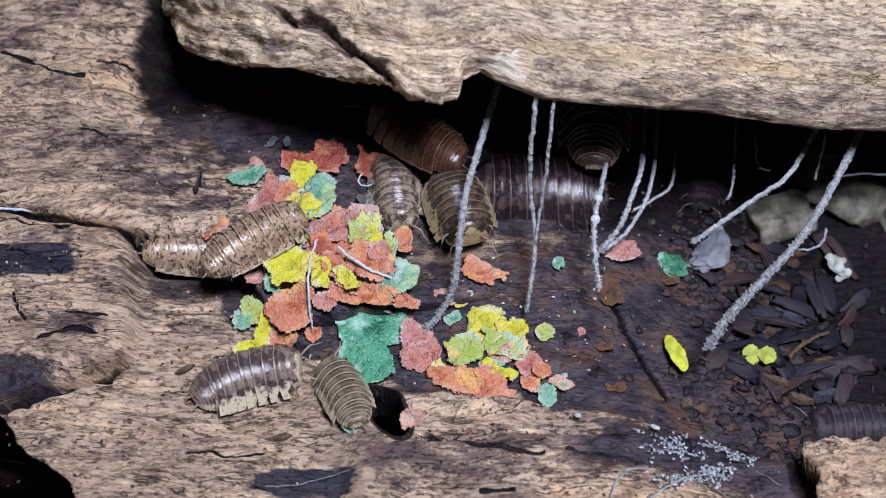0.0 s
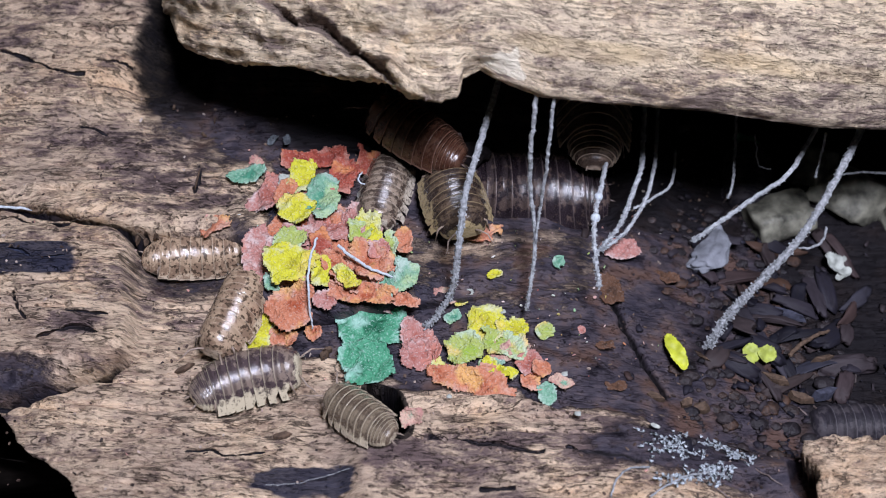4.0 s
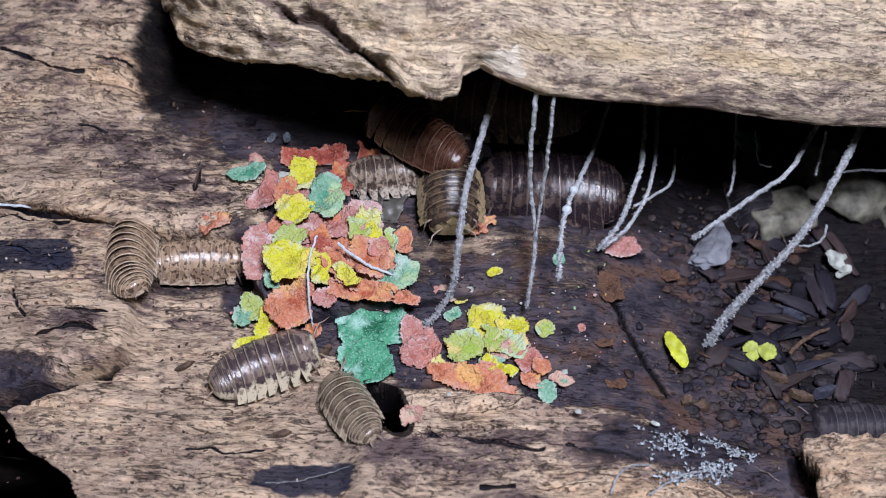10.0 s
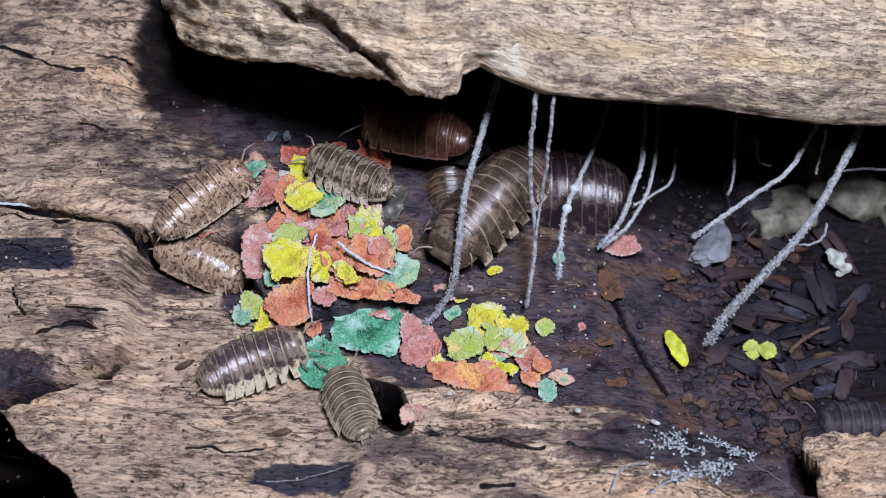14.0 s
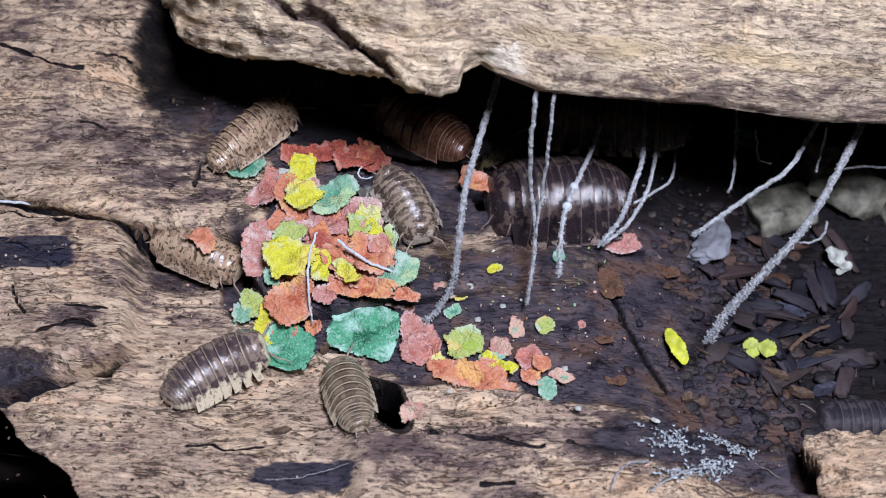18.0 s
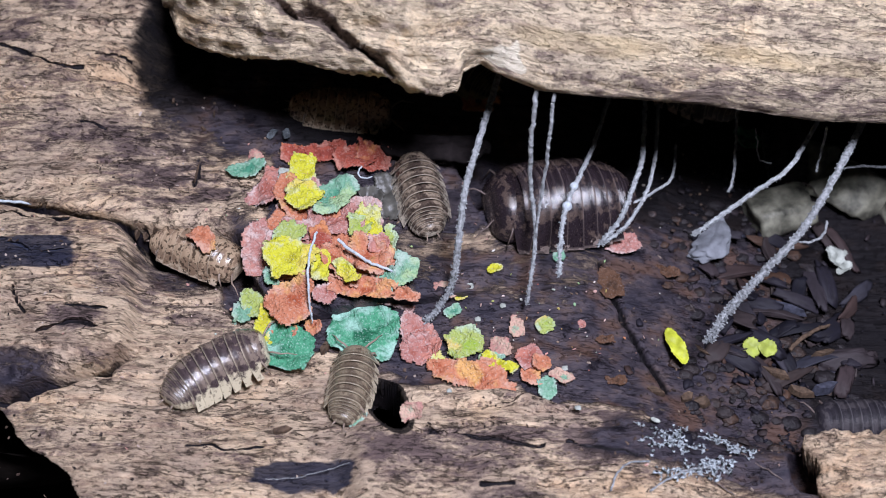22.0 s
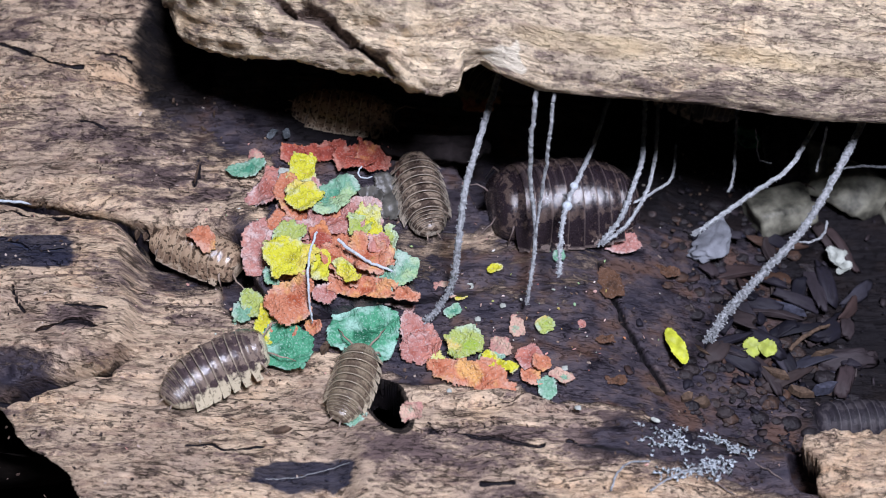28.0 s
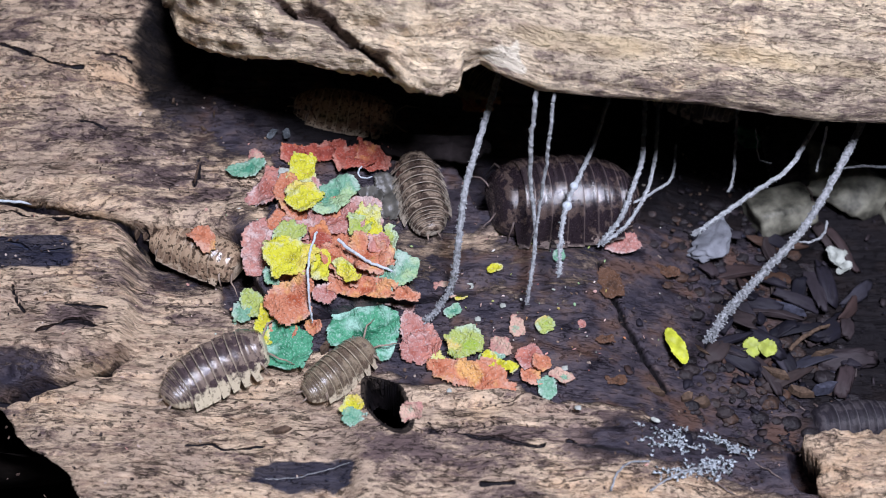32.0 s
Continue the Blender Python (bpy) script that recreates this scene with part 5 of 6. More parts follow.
louse("stone_side", DULL, DARK_LIMB, (13.0, 6.4, 3.0), "dark dull woodlouse beside pale stones on the soil",
      [(0, 40.9, 19.7, -8.7, -102, -1), (0.5, 36.2, 7.3, -7.6, -103, 3), (1, 37.6, 9.4, -8.1, -104, 4), (1.5, 41.8, 20.2, -8.9, -108, 0), (3, 47.7, 22, -10.1, -110, -3), (5.5, 48.3, 16.9, -10.7, -82, -6), (6, 48, 16.3, -10.7, -80, -7), (14, 48, 16.3, -10.7, -82, -6), (16.5, 50.3, 21.3, -10.3, -85, -6), (19, 54.8, 24.3, -10, -91, -6), (32, 55, 24, -10.1, -89, -6)])
louse("soil_grey", DULL, DARK_LIMB, (13.0, 6.2, 3.0), "grey woodlouse half buried in dark soil",
      [(0, 57, -21.4, -13.0, -178, 0), (12, 57.1, -21.9, -13.0, -179, 1), (13, 57.9, -21.8, -13.0, -180, 1), (32, 57.1, -22, -13.0, -175, 1)])

# ---- leaf fragments that the woodlice drag about ----
def dragged(key, words, size, colour, rows, curl=0.4, seed=0, ragged=0.22):
    LOUSE[key] = flake("leaf_fragment", (0, 0, 0), size, 0, colour, words, (0, 0), curl, ragged, seed)
    TRACKS[key] = rows


dragged("green_upper", "dark green granular dried leaf fragment", (9.0, 8.2), "leaf",
        [(0, -9.6, -12.8, 0.9, 8, -2), (11, -9.6, -13.4, 0.9, 8, -2), (12, -9.9, -14, 0.9, 7, -2), (13, -9.9, -14.4, 0.9, -7, 0), (14, -10.1, -14.1, 0.9, -12, 0), (16.5, -10.5, -14.8, 0.9, -20, 1), (19, -10.5, -14.9, 1, -18, 1), (32, -10.5, -14.8, 1, -18, 0)], 0.4, 101, 0.13)
dragged("green_lower", "green dried leaf fragment gripped by a woodlouse", (7.4, 6.4), "leaf",
        [(0, -9.5, -18.7, 1.3, 10, 2), (11, -9.5, -19.2, 1.3, 11, 2), (12, -10, -19.1, 1.2, 10, 1), (13, -14.1, -20.7, 0.9, -19, 6), (13.5, -15.3, -20.3, 0.9, -42, 3), (14, -15.5, -19.9, 0.9, -42, 2), (14.5, -15.9, -19.6, 0.9, -44, 1), (16.5, -19.4, -18.1, 1.5, -18, -2), (19, -19.7, -17.9, 1.5, -18, -2), (32, -20, -17.8, 1.5, -15, -2)], 0.5, 102, 0.13)
dragged("folded_pink", "dull pink folded leaf fragment lifted from the pile", (8.6, 3.6), "pink",
        [(0, -7.8, -10, 1.2, -15, -9), (11, -7.8, -10.2, 0.5, -15, -9), (11.5, -8.5, -11.7, 1.3, -16, -9), (12, -8.8, -14.3, 1.9, -9, 0), (12.5, -8.5, -15.2, 2.2, -6, 0), (13, -8.7, -16.3, 2.2, -3, 1), (13.5, -8.5, -15.6, 1.8, -10, 1), (14, -7.8, -11.6, 0.8, -12, -9), (16.5, -7.8, -10, 1.1, -8, -9), (32, -7.8, -10, 1.1, -8, -9)], 0.7, 103)
dragged("yellow_a", "bright yellow crumbly dried leaf fragment", (6.2, 5.4), "yellow",
        [(0, 5.9, -12.9, 0.7, -5, 3), (14.5, 5.9, -13.2, 0.7, -5, 3), (15.2, 7.6, -8, 2.3, 19, 6), (15.8, 10.2, 1.3, 2.3, 19, -4), (16.5, 18.8, 25.3, -6.2, 20, -9), (17, 22.9, 34.5, -0.7, 21, 9), (32, 22.9, 34.5, -0.8, 21, 9)], 0.3, 104)
dragged("yellow_b", "bright yellow narrow dried leaf fragment", (4.6, 2.8), "yellow",
        [(0, 9.1, -13.6, 1.2, -11, 3), (14.5, 9.1, -13.9, 1.2, -11, 3), (15.2, 10.6, -8.1, 2.5, 25, 3), (15.8, 13.7, 1.2, 2.5, 22, -8), (16.5, 22.6, 26.5, -6.3, 27, -2), (17, 26.4, 33.9, -2.1, 28, 9), (32, 26.4, 33.9, -2.2, 28, 9)], 0.3, 105)
dragged("lime_c", "yellow-green crumbly dried leaf fragment", (6.6, 3.6), "lime",
        [(0, 7.8, -16.2, 1.4, -15, 3), (14.5, 7.8, -16.4, 1.4, -16, 2), (15.2, 8.7, -10.5, 1.4, 8, 3), (15.8, 10.9, -1.1, 2.3, 10, -5), (16.5, 18.7, 23.1, -6.4, 20, -9), (17, 21.1, 33.5, -2.7, 21, 9), (32, 21.1, 33.4, -2.8, 21, 9)], 0.3, 106)
dragged("late_teal", "small teal and pink leaf fragment dropped on the floor", (3.4, 2.4), "mixed",
        [(0, 10, -16.5, 1, -30, 2), (14.5, 10, -16.7, 1, -31, 2), (15.5, 9.4, -16.1, 1.3, -59, 2), (16.5, 9.6, -14.6, 0.9, -88, 1), (32, 9.7, -14.4, 0.9, -86, 1)], 0.3, 107)
dragged("orange_food", "orange dried leaf fragment held by a woodlouse", (5.8, 3.6), "orange",
        [(0, 5.4, -5.6, 2.1, -27, -4), (0.5, 5.4, -4.4, 2.1, -15, -4), (1, 5.5, -2.1, 2.1, -15, -4), (1.5, 5, 0.6, 2.1, -11, -4), (2.5, 5, 0.9, 2.1, -9, -4), (6, 4.7, 1.3, 2, -2, -4), (7.5, 4.2, 1.7, 1.9, 0, -4), (11, 4.2, 1.9, 1.9, 3, -4), (12, 3.4, 1.1, 2, 8, -4), (13, 3.4, 1.5, 2, 8, -4), (16.5, 5.6, 4.1, 3.1, 14, -4), (17, 6.7, 4.6, 4, -26, -4), (17.5, 5.9, 3.3, 4.1, -18, -4), (18, 5.2, 7.1, 4.3, -18, -5), (18.6, 4.6, 15.4, 3.7, 0, -4), (19.2, 5.9, 29.2, -4, 0, -4), (32, 5.9, 29.1, -4, 0, -4)], 0.5, 108)
dragged("red_flap", "large red curled leaf fragment on the pile", (4.4, 7.0), "red",
        [(0, -16.7, 12.7, 5.2, 14, -2), (1, -14.3, 9.1, 5.4, 4, -2), (2, -14.3, 9.2, 5.4, 4, -2), (6, -14.1, 8.3, 5.4, 0, -3), (10, -14.1, 8.1, 5.4, 0, -3), (11.5, -13.3, 9.8, 5.2, -20, -3), (12.5, -10.6, 11.7, 4.8, -50, -3), (16.5, -10.8, 11.4, 4.8, -50, -4), (17.5, -12.1, 11.7, 4.8, -58, -4), (32, -12.1, 11.5, 4.8, -58, -4)], 0.8, 109)
dragged("yellow_top", "large bright yellow leaf fragment on top of the pile", (5.4, 5.0), "yellow",
        [(0, -19.3, 2.5, 6.3, 0, 3), (6, -20.3, 1.9, 6.3, 6, 3), (10, -20.3, 1.6, 6.3, 6, 3), (11.5, -19.5, 3.1, 6.3, -4, 2), (12.5, -19.3, 3.5, 6.3, -6, 2), (32, -19.2, 3.1, 6.3, -6, 2)], 0.5, 112)
dragged("teal_top", "large pale teal green leaf fragment on the pile", (5.0, 7.4), "teal",
        [(0, -17.4, 5.0, 6.0, -10, 3), (2, -17.3, 4.8, 6.0, -10, 3), (6, -16.5, 4.4, 6.0, 0, 3), (10, -16.3, 4.3, 6.0, 0, 3), (12.5, -15.7, 4.2, 6.0, -30, 4), (14.5, -15.7, 4.1, 6.0, -30, 4), (16.5, -14.9, 4.1, 5.8, -40, 4), (32, -14.8, 4.1, 5.8, -40, 4)], 0.5, 113)
dragged("orange_side", "orange leaf fragment beside the pile", (2.6, 4.4), "orange",
        [(0, -5.4, -1.5, 4.4, 0, 3), (13, -5.4, -2.3, 4.4, 0, 3), (14.5, -5.5, -2.1, 4.4, -10, 3), (16.5, -8.5, -4.5, 4.4, -50, 2), (32, -8.5, -4.8, 4.4, -50, 2)], 0.5, 114)
dragged("orange_perch", "small orange leaf fragment lying across a woodlouse", (4.8, 3.0), "orange",
        [(0, -31.1, 0.8, 4, 21, 9), (13, -31.1, 0.9, 4.2, 19, 9), (14, -31.6, 0.7, 3, 19, 9), (14.5, -32, -2.1, 4.2, -24, 4), (16.5, -32, -3.5, 4.9, -52, 2), (19, -32.1, -3.4, 4.9, -54, -4), (32, -32.1, -3.3, 4.9, -55, -4)], 0.6, 312)
dragged("soil_green", "small green leaf fragment on wet soil", (3.6, 4.2), "green",
        [(0, 33.2, 1.1, -5.9, 17, -9), (0.5, 33.7, 0.1, -6.6, 10, -9), (1, 34.6, -0.1, -7.1, 10, -9), (1.5, 40.4, 12.2, -8.9, 19, -9), (2, 45, 17.4, -9.9, 12, -8), (3, 49, 27, -9.6, 12, -8), (32, 49, 27, -9.6, 12, -9)], 0.4, 111)


def cotton_lump(key, words, rows):
    """A bent, fluffy lump with a torn end."""
    bm = bmesh.new()
    bmesh.ops.create_icosphere(bm, subdivisions=5, radius=1)
    for v in bm.verts:
        q = v.co * (1 + 0.30 * noise.noise(v.co * 1.9) + 0.10 * noise.noise(v.co * 4) + 0.025 * noise.noise(v.co * 14))
        wide = 1 - 0.28 * q.x
        v.co = Vector((4.8 * q.x, 2.2 * wide * q.y + 1.1 * q.x * q.x - 0.4, 1.3 * wide * q.z + 1.0))
    LOUSE[key] = tagged(part("mould_lump", bm, COTTON), words, "mould")
    TRACKS[key] = rows


COTTON = plain("grey_cotton_mould", (0.19, 0.20, 0.22), 0.95, 0.1, 420, 0.4)
cotton_lump("soil_pale", "pale grey cottony mould lump on wet soil",
        [(0, 40.3, 5.5, -8.9, 56, -7), (1, 40.6, 5.4, -9, 54, -7), (2, 40, 5.2, -8.8, 58, -6), (6, 40.3, 5.2, -8.9, 56, -7), (14.5, 40.4, 5.7, -8.9, 56, -7), (19, 40.3, 5.8, -8.9, 55, -7), (32, 40.3, 5.9, -8.8, 55, -7)])


# ---- hanging roots with white mould ----
ROOT = plain("mouldy_root", (0.25, 0.262, 0.268), 0.9, 0.15, 2200, 0.6)


PALE_ROOT = plain("pale_mouldy_root", (0.35, 0.37, 0.38), 0.9, 0.15, 2200, 0.55)


MOULD = plain("white_mould", (0.46, 0.51, 0.54), 0.9, 0.2, 2500, 0.25)


def root(path, radius, label, fuzz=1.0, seed=0, mat=ROOT):
    rnd = random.Random(seed)
    pts = [Vector(p) for p in path]
    fine = []
    for i in range(len(pts) - 1):
        p0, p1, p2, p3 = pts[max(i - 1, 0)], pts[i], pts[i + 1], pts[min(i + 2, len(pts) - 1)]
        steps = max(4, int((p2 - p1).length / 0.5))
        for k in range(steps):
            t = k / steps
            q = 0.5 * (2 * p1 + (p2 - p0) * t + (2 * p0 - 5 * p1 + 4 * p2 - p3) * t * t + (3 * p1 - p0 - 3 * p2 + p3) * t ** 3)
            fine.append(q + Vector([rnd.gauss(0, 0.05) for _ in range(3)]))
    fine.append(pts[-1])
    n = len(fine)
    radii = [radius * (1 - 0.35 * (i / n) ** 3) * (0.86 + 0.2 * rnd.random()) * (0.4 if i == n - 1 else 1) for i in range(n)]
    verts, faces = tube(fine, radii, 9)
    for i in range(int(n * 20 * fuzz)):
        j = int((n - 1) * rnd.random() ** 0.75)
        c = fine[j].lerp(fine[j + 1], rnd.random())
        d = Vector([rnd.gauss(0, 1) for _ in range(3)]).normalized()
        ln = radius * (0.8 + 0.5 * rnd.random() ** 2 + 0.55 * fuzz * (j / n) ** 2 * rnd.random())
        s = d.orthogonal().normalized() * radius * (0.16 + 0.26 * rnd.random())
        s2 = d.cross(s)
        o = len(verts)
        tip = c + d * ln + Vector((0, 0, -0.05))
        verts += [tuple(c + s), tuple(c - 0.5 * s + 0.8 * s2), tuple(c - 0.5 * s - 0.8 * s2), tuple(tip + 0.6 * s), tuple(tip - 0.4 * s + 0.5 * s2), tuple(tip - 0.4 * s - 0.5 * s2)]
        faces += [[o, o + 1, o + 4, o + 3], [o + 1, o + 2, o + 5, o + 4], [o + 2, o, o + 3, o + 5], [o + 3, o + 4, o + 5]]
    return tagged(link_mesh("hanging_root", verts, faces, mat, smooth=False), label, "root", "hanging roots")


def bead(at, r, parent):
    bm = bmesh.new()
    bmesh.ops.create_icosphere(bm, subdivisions=2, radius=r)
    for v in bm.verts:
        v.co *= 1 + 0.12 * noise.noise(v.co * 3)
        v.co += Vector(at)
    return part("mould_bead", bm, MOULD, parent, "round white mould bead")


root([(7.9, 19.2, 14), (6.4, 12.4, 15), (4.8, 5.8, 15), (3, -1.3, 14.6), (2.1, -6.2, 11.5), (1.6, -9.3, 7), (0.4, -11.4, 3.5), (-2.2, -13.9, 1.5)], 0.46, "white mouldy root hanging from the overhang onto the leaves", 1.0, 1)
root([(11.5, 4.8, 28), (11.3, 2.9, 26), (11, 0.8, 20), (11.4, -1, 13), (12.1, -4.4, 9), (11.7, -8.6, 6), (11, -12.2, 3)], 0.31, "thin twisted white root hanging over the floor", 0.6, 2)
root([(13.7, 4.8, 28), (13.4, 2.7, 26), (13.1, -0.2, 19), (12.6, -2.3, 12.4), (12.1, -5.2, 8.6)], 0.25, "thin white root that joins its neighbour", 0.5, 3)
swinging = root([(26.6, 29.0, -1.2), (24.1, 15.3, 3.8), (22.6, 8.6, 7.0), (20.6, 0.7, 10.5), (19.9, -2.7, 10.4), (19.6, -4.5, 10.4), (19.7, -8.0, 9.0), (20.2, -11.2, 7.0)], 0.30, "mould-beaded root nudged aside by a woodlouse", 1.5, 4, PALE_ROOT)
bead((20.6, 0.7, 10.7), 0.60, swinging)
bead((19.9, -2.7, 10.6), 0.68, swinging)
root([(31.7, 29.2, -1.4), (29.1, 15.3, 3.7), (27.8, 9.2, 6.3), (26.2, 4.9, 5.4), (24.5, 1.5, 3.5), (21.8, -1.2, 1.0)], 0.32, "forked root furred with white mould", 1.6, 5, PALE_ROOT)
root([(34.1, 30.3, -2.6), (31.6, 17.3, 1.5), (29.9, 9.8, 4.4), (28.1, 4.9, 4.1), (25.7, 1.6, 2.1), (22.5, -1.1, 1.5)], 0.28, "forked root furred with white mould", 1.0, 6, PALE_ROOT)
root([(35.7, 20.4, -3.3), (33.1, 10.5, 1.5), (30.6, 7.2, 2.7), (26.6, 3.8, 4.0)], 0.22, "short side root with white mould", 0.8, 7, PALE_ROOT)
root([(43.2, 21.3, 6), (42.4, 15.1, 4), (41.1, 8.5, 4), (40.1, 6.2, 3.5)], 0.22, "short white root in the shade", 0.8, 8)
root([(54.3, 16.8, 12), (50.7, 10.9, 11), (46.7, 5.2, 10), (43, 3.7, 7), (38.3, 1.6, 4), (34.6, -0.3, 2)], 0.34, "slanting white mouldy root over dark soil", 1.1, 9, PALE_ROOT)
root([(58.5, 13.9, 14), (55.3, 7.9, 13), (50.2, -0.2, 12), (46.2, -5.3, 9), (41.4, -9.5, 6), (37.2, -13.5, 4), (34.3, -17, 2)], 0.50, "thick slanting root furred with white mould", 1.6, 10)
root([(46.9, 10.9, 4), (45.8, 11.1, 4), (45.2, 12.2, 4), (44.2, 14, 8)], 0.12, "hair-thin pale root under the overhang", 0.4, 11)
root([(52.4, 10.6, 12), (53.3, 11, 6), (52.4, 8.5, 5)], 0.2, "short pale root tip under the overhang", 0.6, 12)
root([(63.7, 10.9, 3), (59.8, 11.1, 3), (56.8, 9.9, 4)], 0.2, "thin pale root lying across the stones", 0.5, 13)
root([(55.8, 5.7, -3), (54.7, 3.2, -3), (52.4, 2, -3), (50.4, 2.2, -3)], 0.2, "thin curled pale root over the soil", 0.2, 16)
root([(-16.8, -3.4, 7.0), (-17.4, -7.2, 7.4), (-17.4, -10.6, 7.2), (-17.3, -12.7, 5.2), (-17.1, -14.4, 2.0)], 0.17, "pale curved leaf stalk on the pile", 0.2, 14, MOULD)
root([(-13.9, -4.5, 6.9), (-11.8, -6.4, 6.8), (-9.2, -8.0, 6.5), (-6.6, -8.9, 6.0)], 0.22, "pale pink leaf stalk on the pile", 0.3, 15, MOULD)
root([(-11.4, 8.7, 5.9), (-11.8, 7.7, 5.9), (-11.2, 6.7, 5.7), (-9.8, 7.4, 5.4)], 0.12, "curled white mould thread on a red leaf", 0.1, 18, MOULD)
root([(-61.3, 2.6, 6.1), (-56.9, 3.7, 4), (-52.8, 2.9, 4), (-49.7, 2.4, 3.6)], 0.2, "flat white fungal strand in a wood crack", 0.3, 17, MOULD)

# ---- litter on the soil ----
def litter_material():
    m, n, l, b = material("wet_litter", 0.6, 0.16)
    r = n.new("ShaderNodeNewGeometry").outputs["Random Per Island"]
    o = n.new("ShaderNodeObjectInfo").outputs["Random"]
    k = calc(n, l, "FRACT", calc(n, l, "ADD", r, o))
    col = ramp(n, l, k, [(0.0, (0.008, 0.008, 0.013)), (0.30, (0.020, 0.018, 0.026)), (0.50, (0.034, 0.028, 0.034)), (0.72, (0.042, 0.030, 0.028)), (0.84, (0.028, 0.031, 0.046)), (0.94, (0.070, 0.036, 0.022)), (1.0, (0.085, 0.072, 0.07))])
    co = n.new("ShaderNodeTexCoord").outputs["Object"]
    t = texnoise(n, l, co, 1500, 4, (0.3, 1, 1))
    col = mix(n, l, ramp(n, l, t, [(0.35, (0.4, 0.4, 0.4)), (0.6, (0, 0, 0))]), col, (0.012, 0.01, 0.01))
    l.new(col, b.inputs["Base Color"])
    bump(n, l, b, t, 0.5, 0.0003)
    return m


LITTER = litter_material()


def chip(rnd, long, wide, thick):
    """Corners and faces of one irregular splinter, lying along x."""
    k = rnd.randint(5, 7)
    ring = []
    for i in range(k):
        a = 2 * math.pi * i / k + rnd.uniform(-0.3, 0.3)
        ring.append((long / 2 * math.cos(a) * rnd.uniform(0.75, 1.1), wide / 2 * math.sin(a) * rnd.uniform(0.75, 1.1)))
    v = [(x, y, -thick / 2 + rnd.uniform(-0.1, 0.1) * thick) for x, y in ring] + [(x * 0.85, y * 0.8, thick / 2 + rnd.uniform(-0.25, 0.25) * thick) for x, y in ring]
    f = [list(range(k))[::-1], list(range(k, 2 * k))] + [[i, (i + 1) % k, k + (i + 1) % k, k + i] for i in range(k)]
    return v, f


def worn_lump(rnd, long, wide, thick, fine=2, square=0.55):
    """Corners and faces of one worn, rounded splinter or crumb, lying along x."""
    bm = bmesh.new()
    bmesh.ops.create_icosphere(bm, subdivisions=fine, radius=1)
    off, taper = Vector((rnd.random() * 90, rnd.random() * 90, 0)), rnd.uniform(-0.3, 0.3)
    v = []
    for p in bm.verts:
        q = Vector([math.copysign(abs(c) ** square, c) for c in p.co]) * (1 + 0.45 * noise.noise(p.co * 1.2 + off) + 0.28 * noise.noise(p.co * 2.7 + off))
        v.append((long / 2 * q.x, wide / 2 * q.y * (1 + taper * q.x), thick / 2 * q.z + 0.06 * long * math.sin(2 * q.x + off.x)))
    f = [[c.index for c in face.verts] for face in bm.faces]
    bm.free()
    return v, f


def soil_litter():
    rnd = random.Random(5)
    shapes = [worn_lump(rnd, 1, rnd.uniform(0.3, 0.8), rnd.uniform(0.2, 0.4), 1) for _ in range(14)]
    verts, faces, made = [], [], 0
    while made < 620:
        x, y = rnd.uniform(14, 82), rnd.uniform(-31, 30)
        if rnd.random() > min(1, max(0.03, (x - 33 + 0.2 * y) / 14)) or (x > 48 and rnd.random() < 0.88) or (y > 4 and rnd.random() < 0.75):
            continue
        v, f = rnd.choice(shapes)
        z = float(ground(x, y)) + 0.1 + 0.4 * rnd.random() * min(1, max(0, (x - 30) / 15))
        m = Matrix.Translation((x, y, z)) @ Euler((rnd.gauss(0, 0.3), rnd.gauss(0, 0.3), rnd.uniform(0, 6.28))).to_matrix().to_4x4() @ Matrix.Scale(0.35 + 1.9 * rnd.random() ** 3, 4)
        o = len(verts)
        verts += [tuple(m @ Vector(p)) for p in v]
        faces += [[o + i for i in q] for q in f]
        made += 1
    tagged(link_mesh("soil_litter", verts, faces, LITTER), "dark wet crumbs of bark and soil", "litter", kind="stuff")


soil_litter()


def soil_clods():
    """Soft rounded lumps of wet humus, half sunk in the soil."""
    rnd = random.Random(15)
    bm = bmesh.new()
    bmesh.ops.create_icosphere(bm, subdivisions=2, radius=1)
    ball, sides = [v.co.copy() for v in bm.verts], [[v.index for v in f.verts] for f in bm.faces]
    bm.free()
    verts, faces = [], []
    for k in range(330):
        x, y = 30 + 27 * rnd.random() ** 0.8, rnd.uniform(-30, 14)
        r, off = 0.3 + 0.9 * rnd.random() ** 3, Vector((rnd.random() * 50, k, 0))
        z, o, flat = float(ground(x, y)), len(verts), rnd.uniform(0.2, 0.5)
        for p in ball:
            q = p * r * (1 + 0.4 * noise.noise(p * 1.2 + off) + 0.2 * noise.noise(p * 3 + off))
            verts.append((x + q.x * 1.3, y + q.y, z + 0.1 * r + flat * q.z))
        faces += [[o + i for i in f] for f in sides]
    tagged(link_mesh("soil_clods", verts, faces, CLOD), "soft dark lumps of wet humus", "soil", kind="stuff")


def clod_material():
    m, n, l, b = material("wet_humus", 0.5, 0.3)
    r = n.new("ShaderNodeNewGeometry").outputs["Random Per Island"]
    col = ramp(n, l, r, [(0.0, (0.012, 0.010, 0.013)), (0.5, (0.028, 0.022, 0.024)), (0.8, (0.048, 0.030, 0.023)), (0.93, (0.075, 0.040, 0.025)), (1.0, (0.050, 0.048, 0.055))])
    t = texnoise(n, l, n.new("ShaderNodeTexCoord").outputs["Object"], 1100, 5)
    l.new(mix(n, l, ramp(n, l, t, [(0.4, (0.7, 0.7, 0.7)), (0.6, (0, 0, 0))]), col, (0.012, 0.010, 0.011)), b.inputs["Base Color"])
    bump(n, l, b, t, 0.8, 0.0006)
    return m


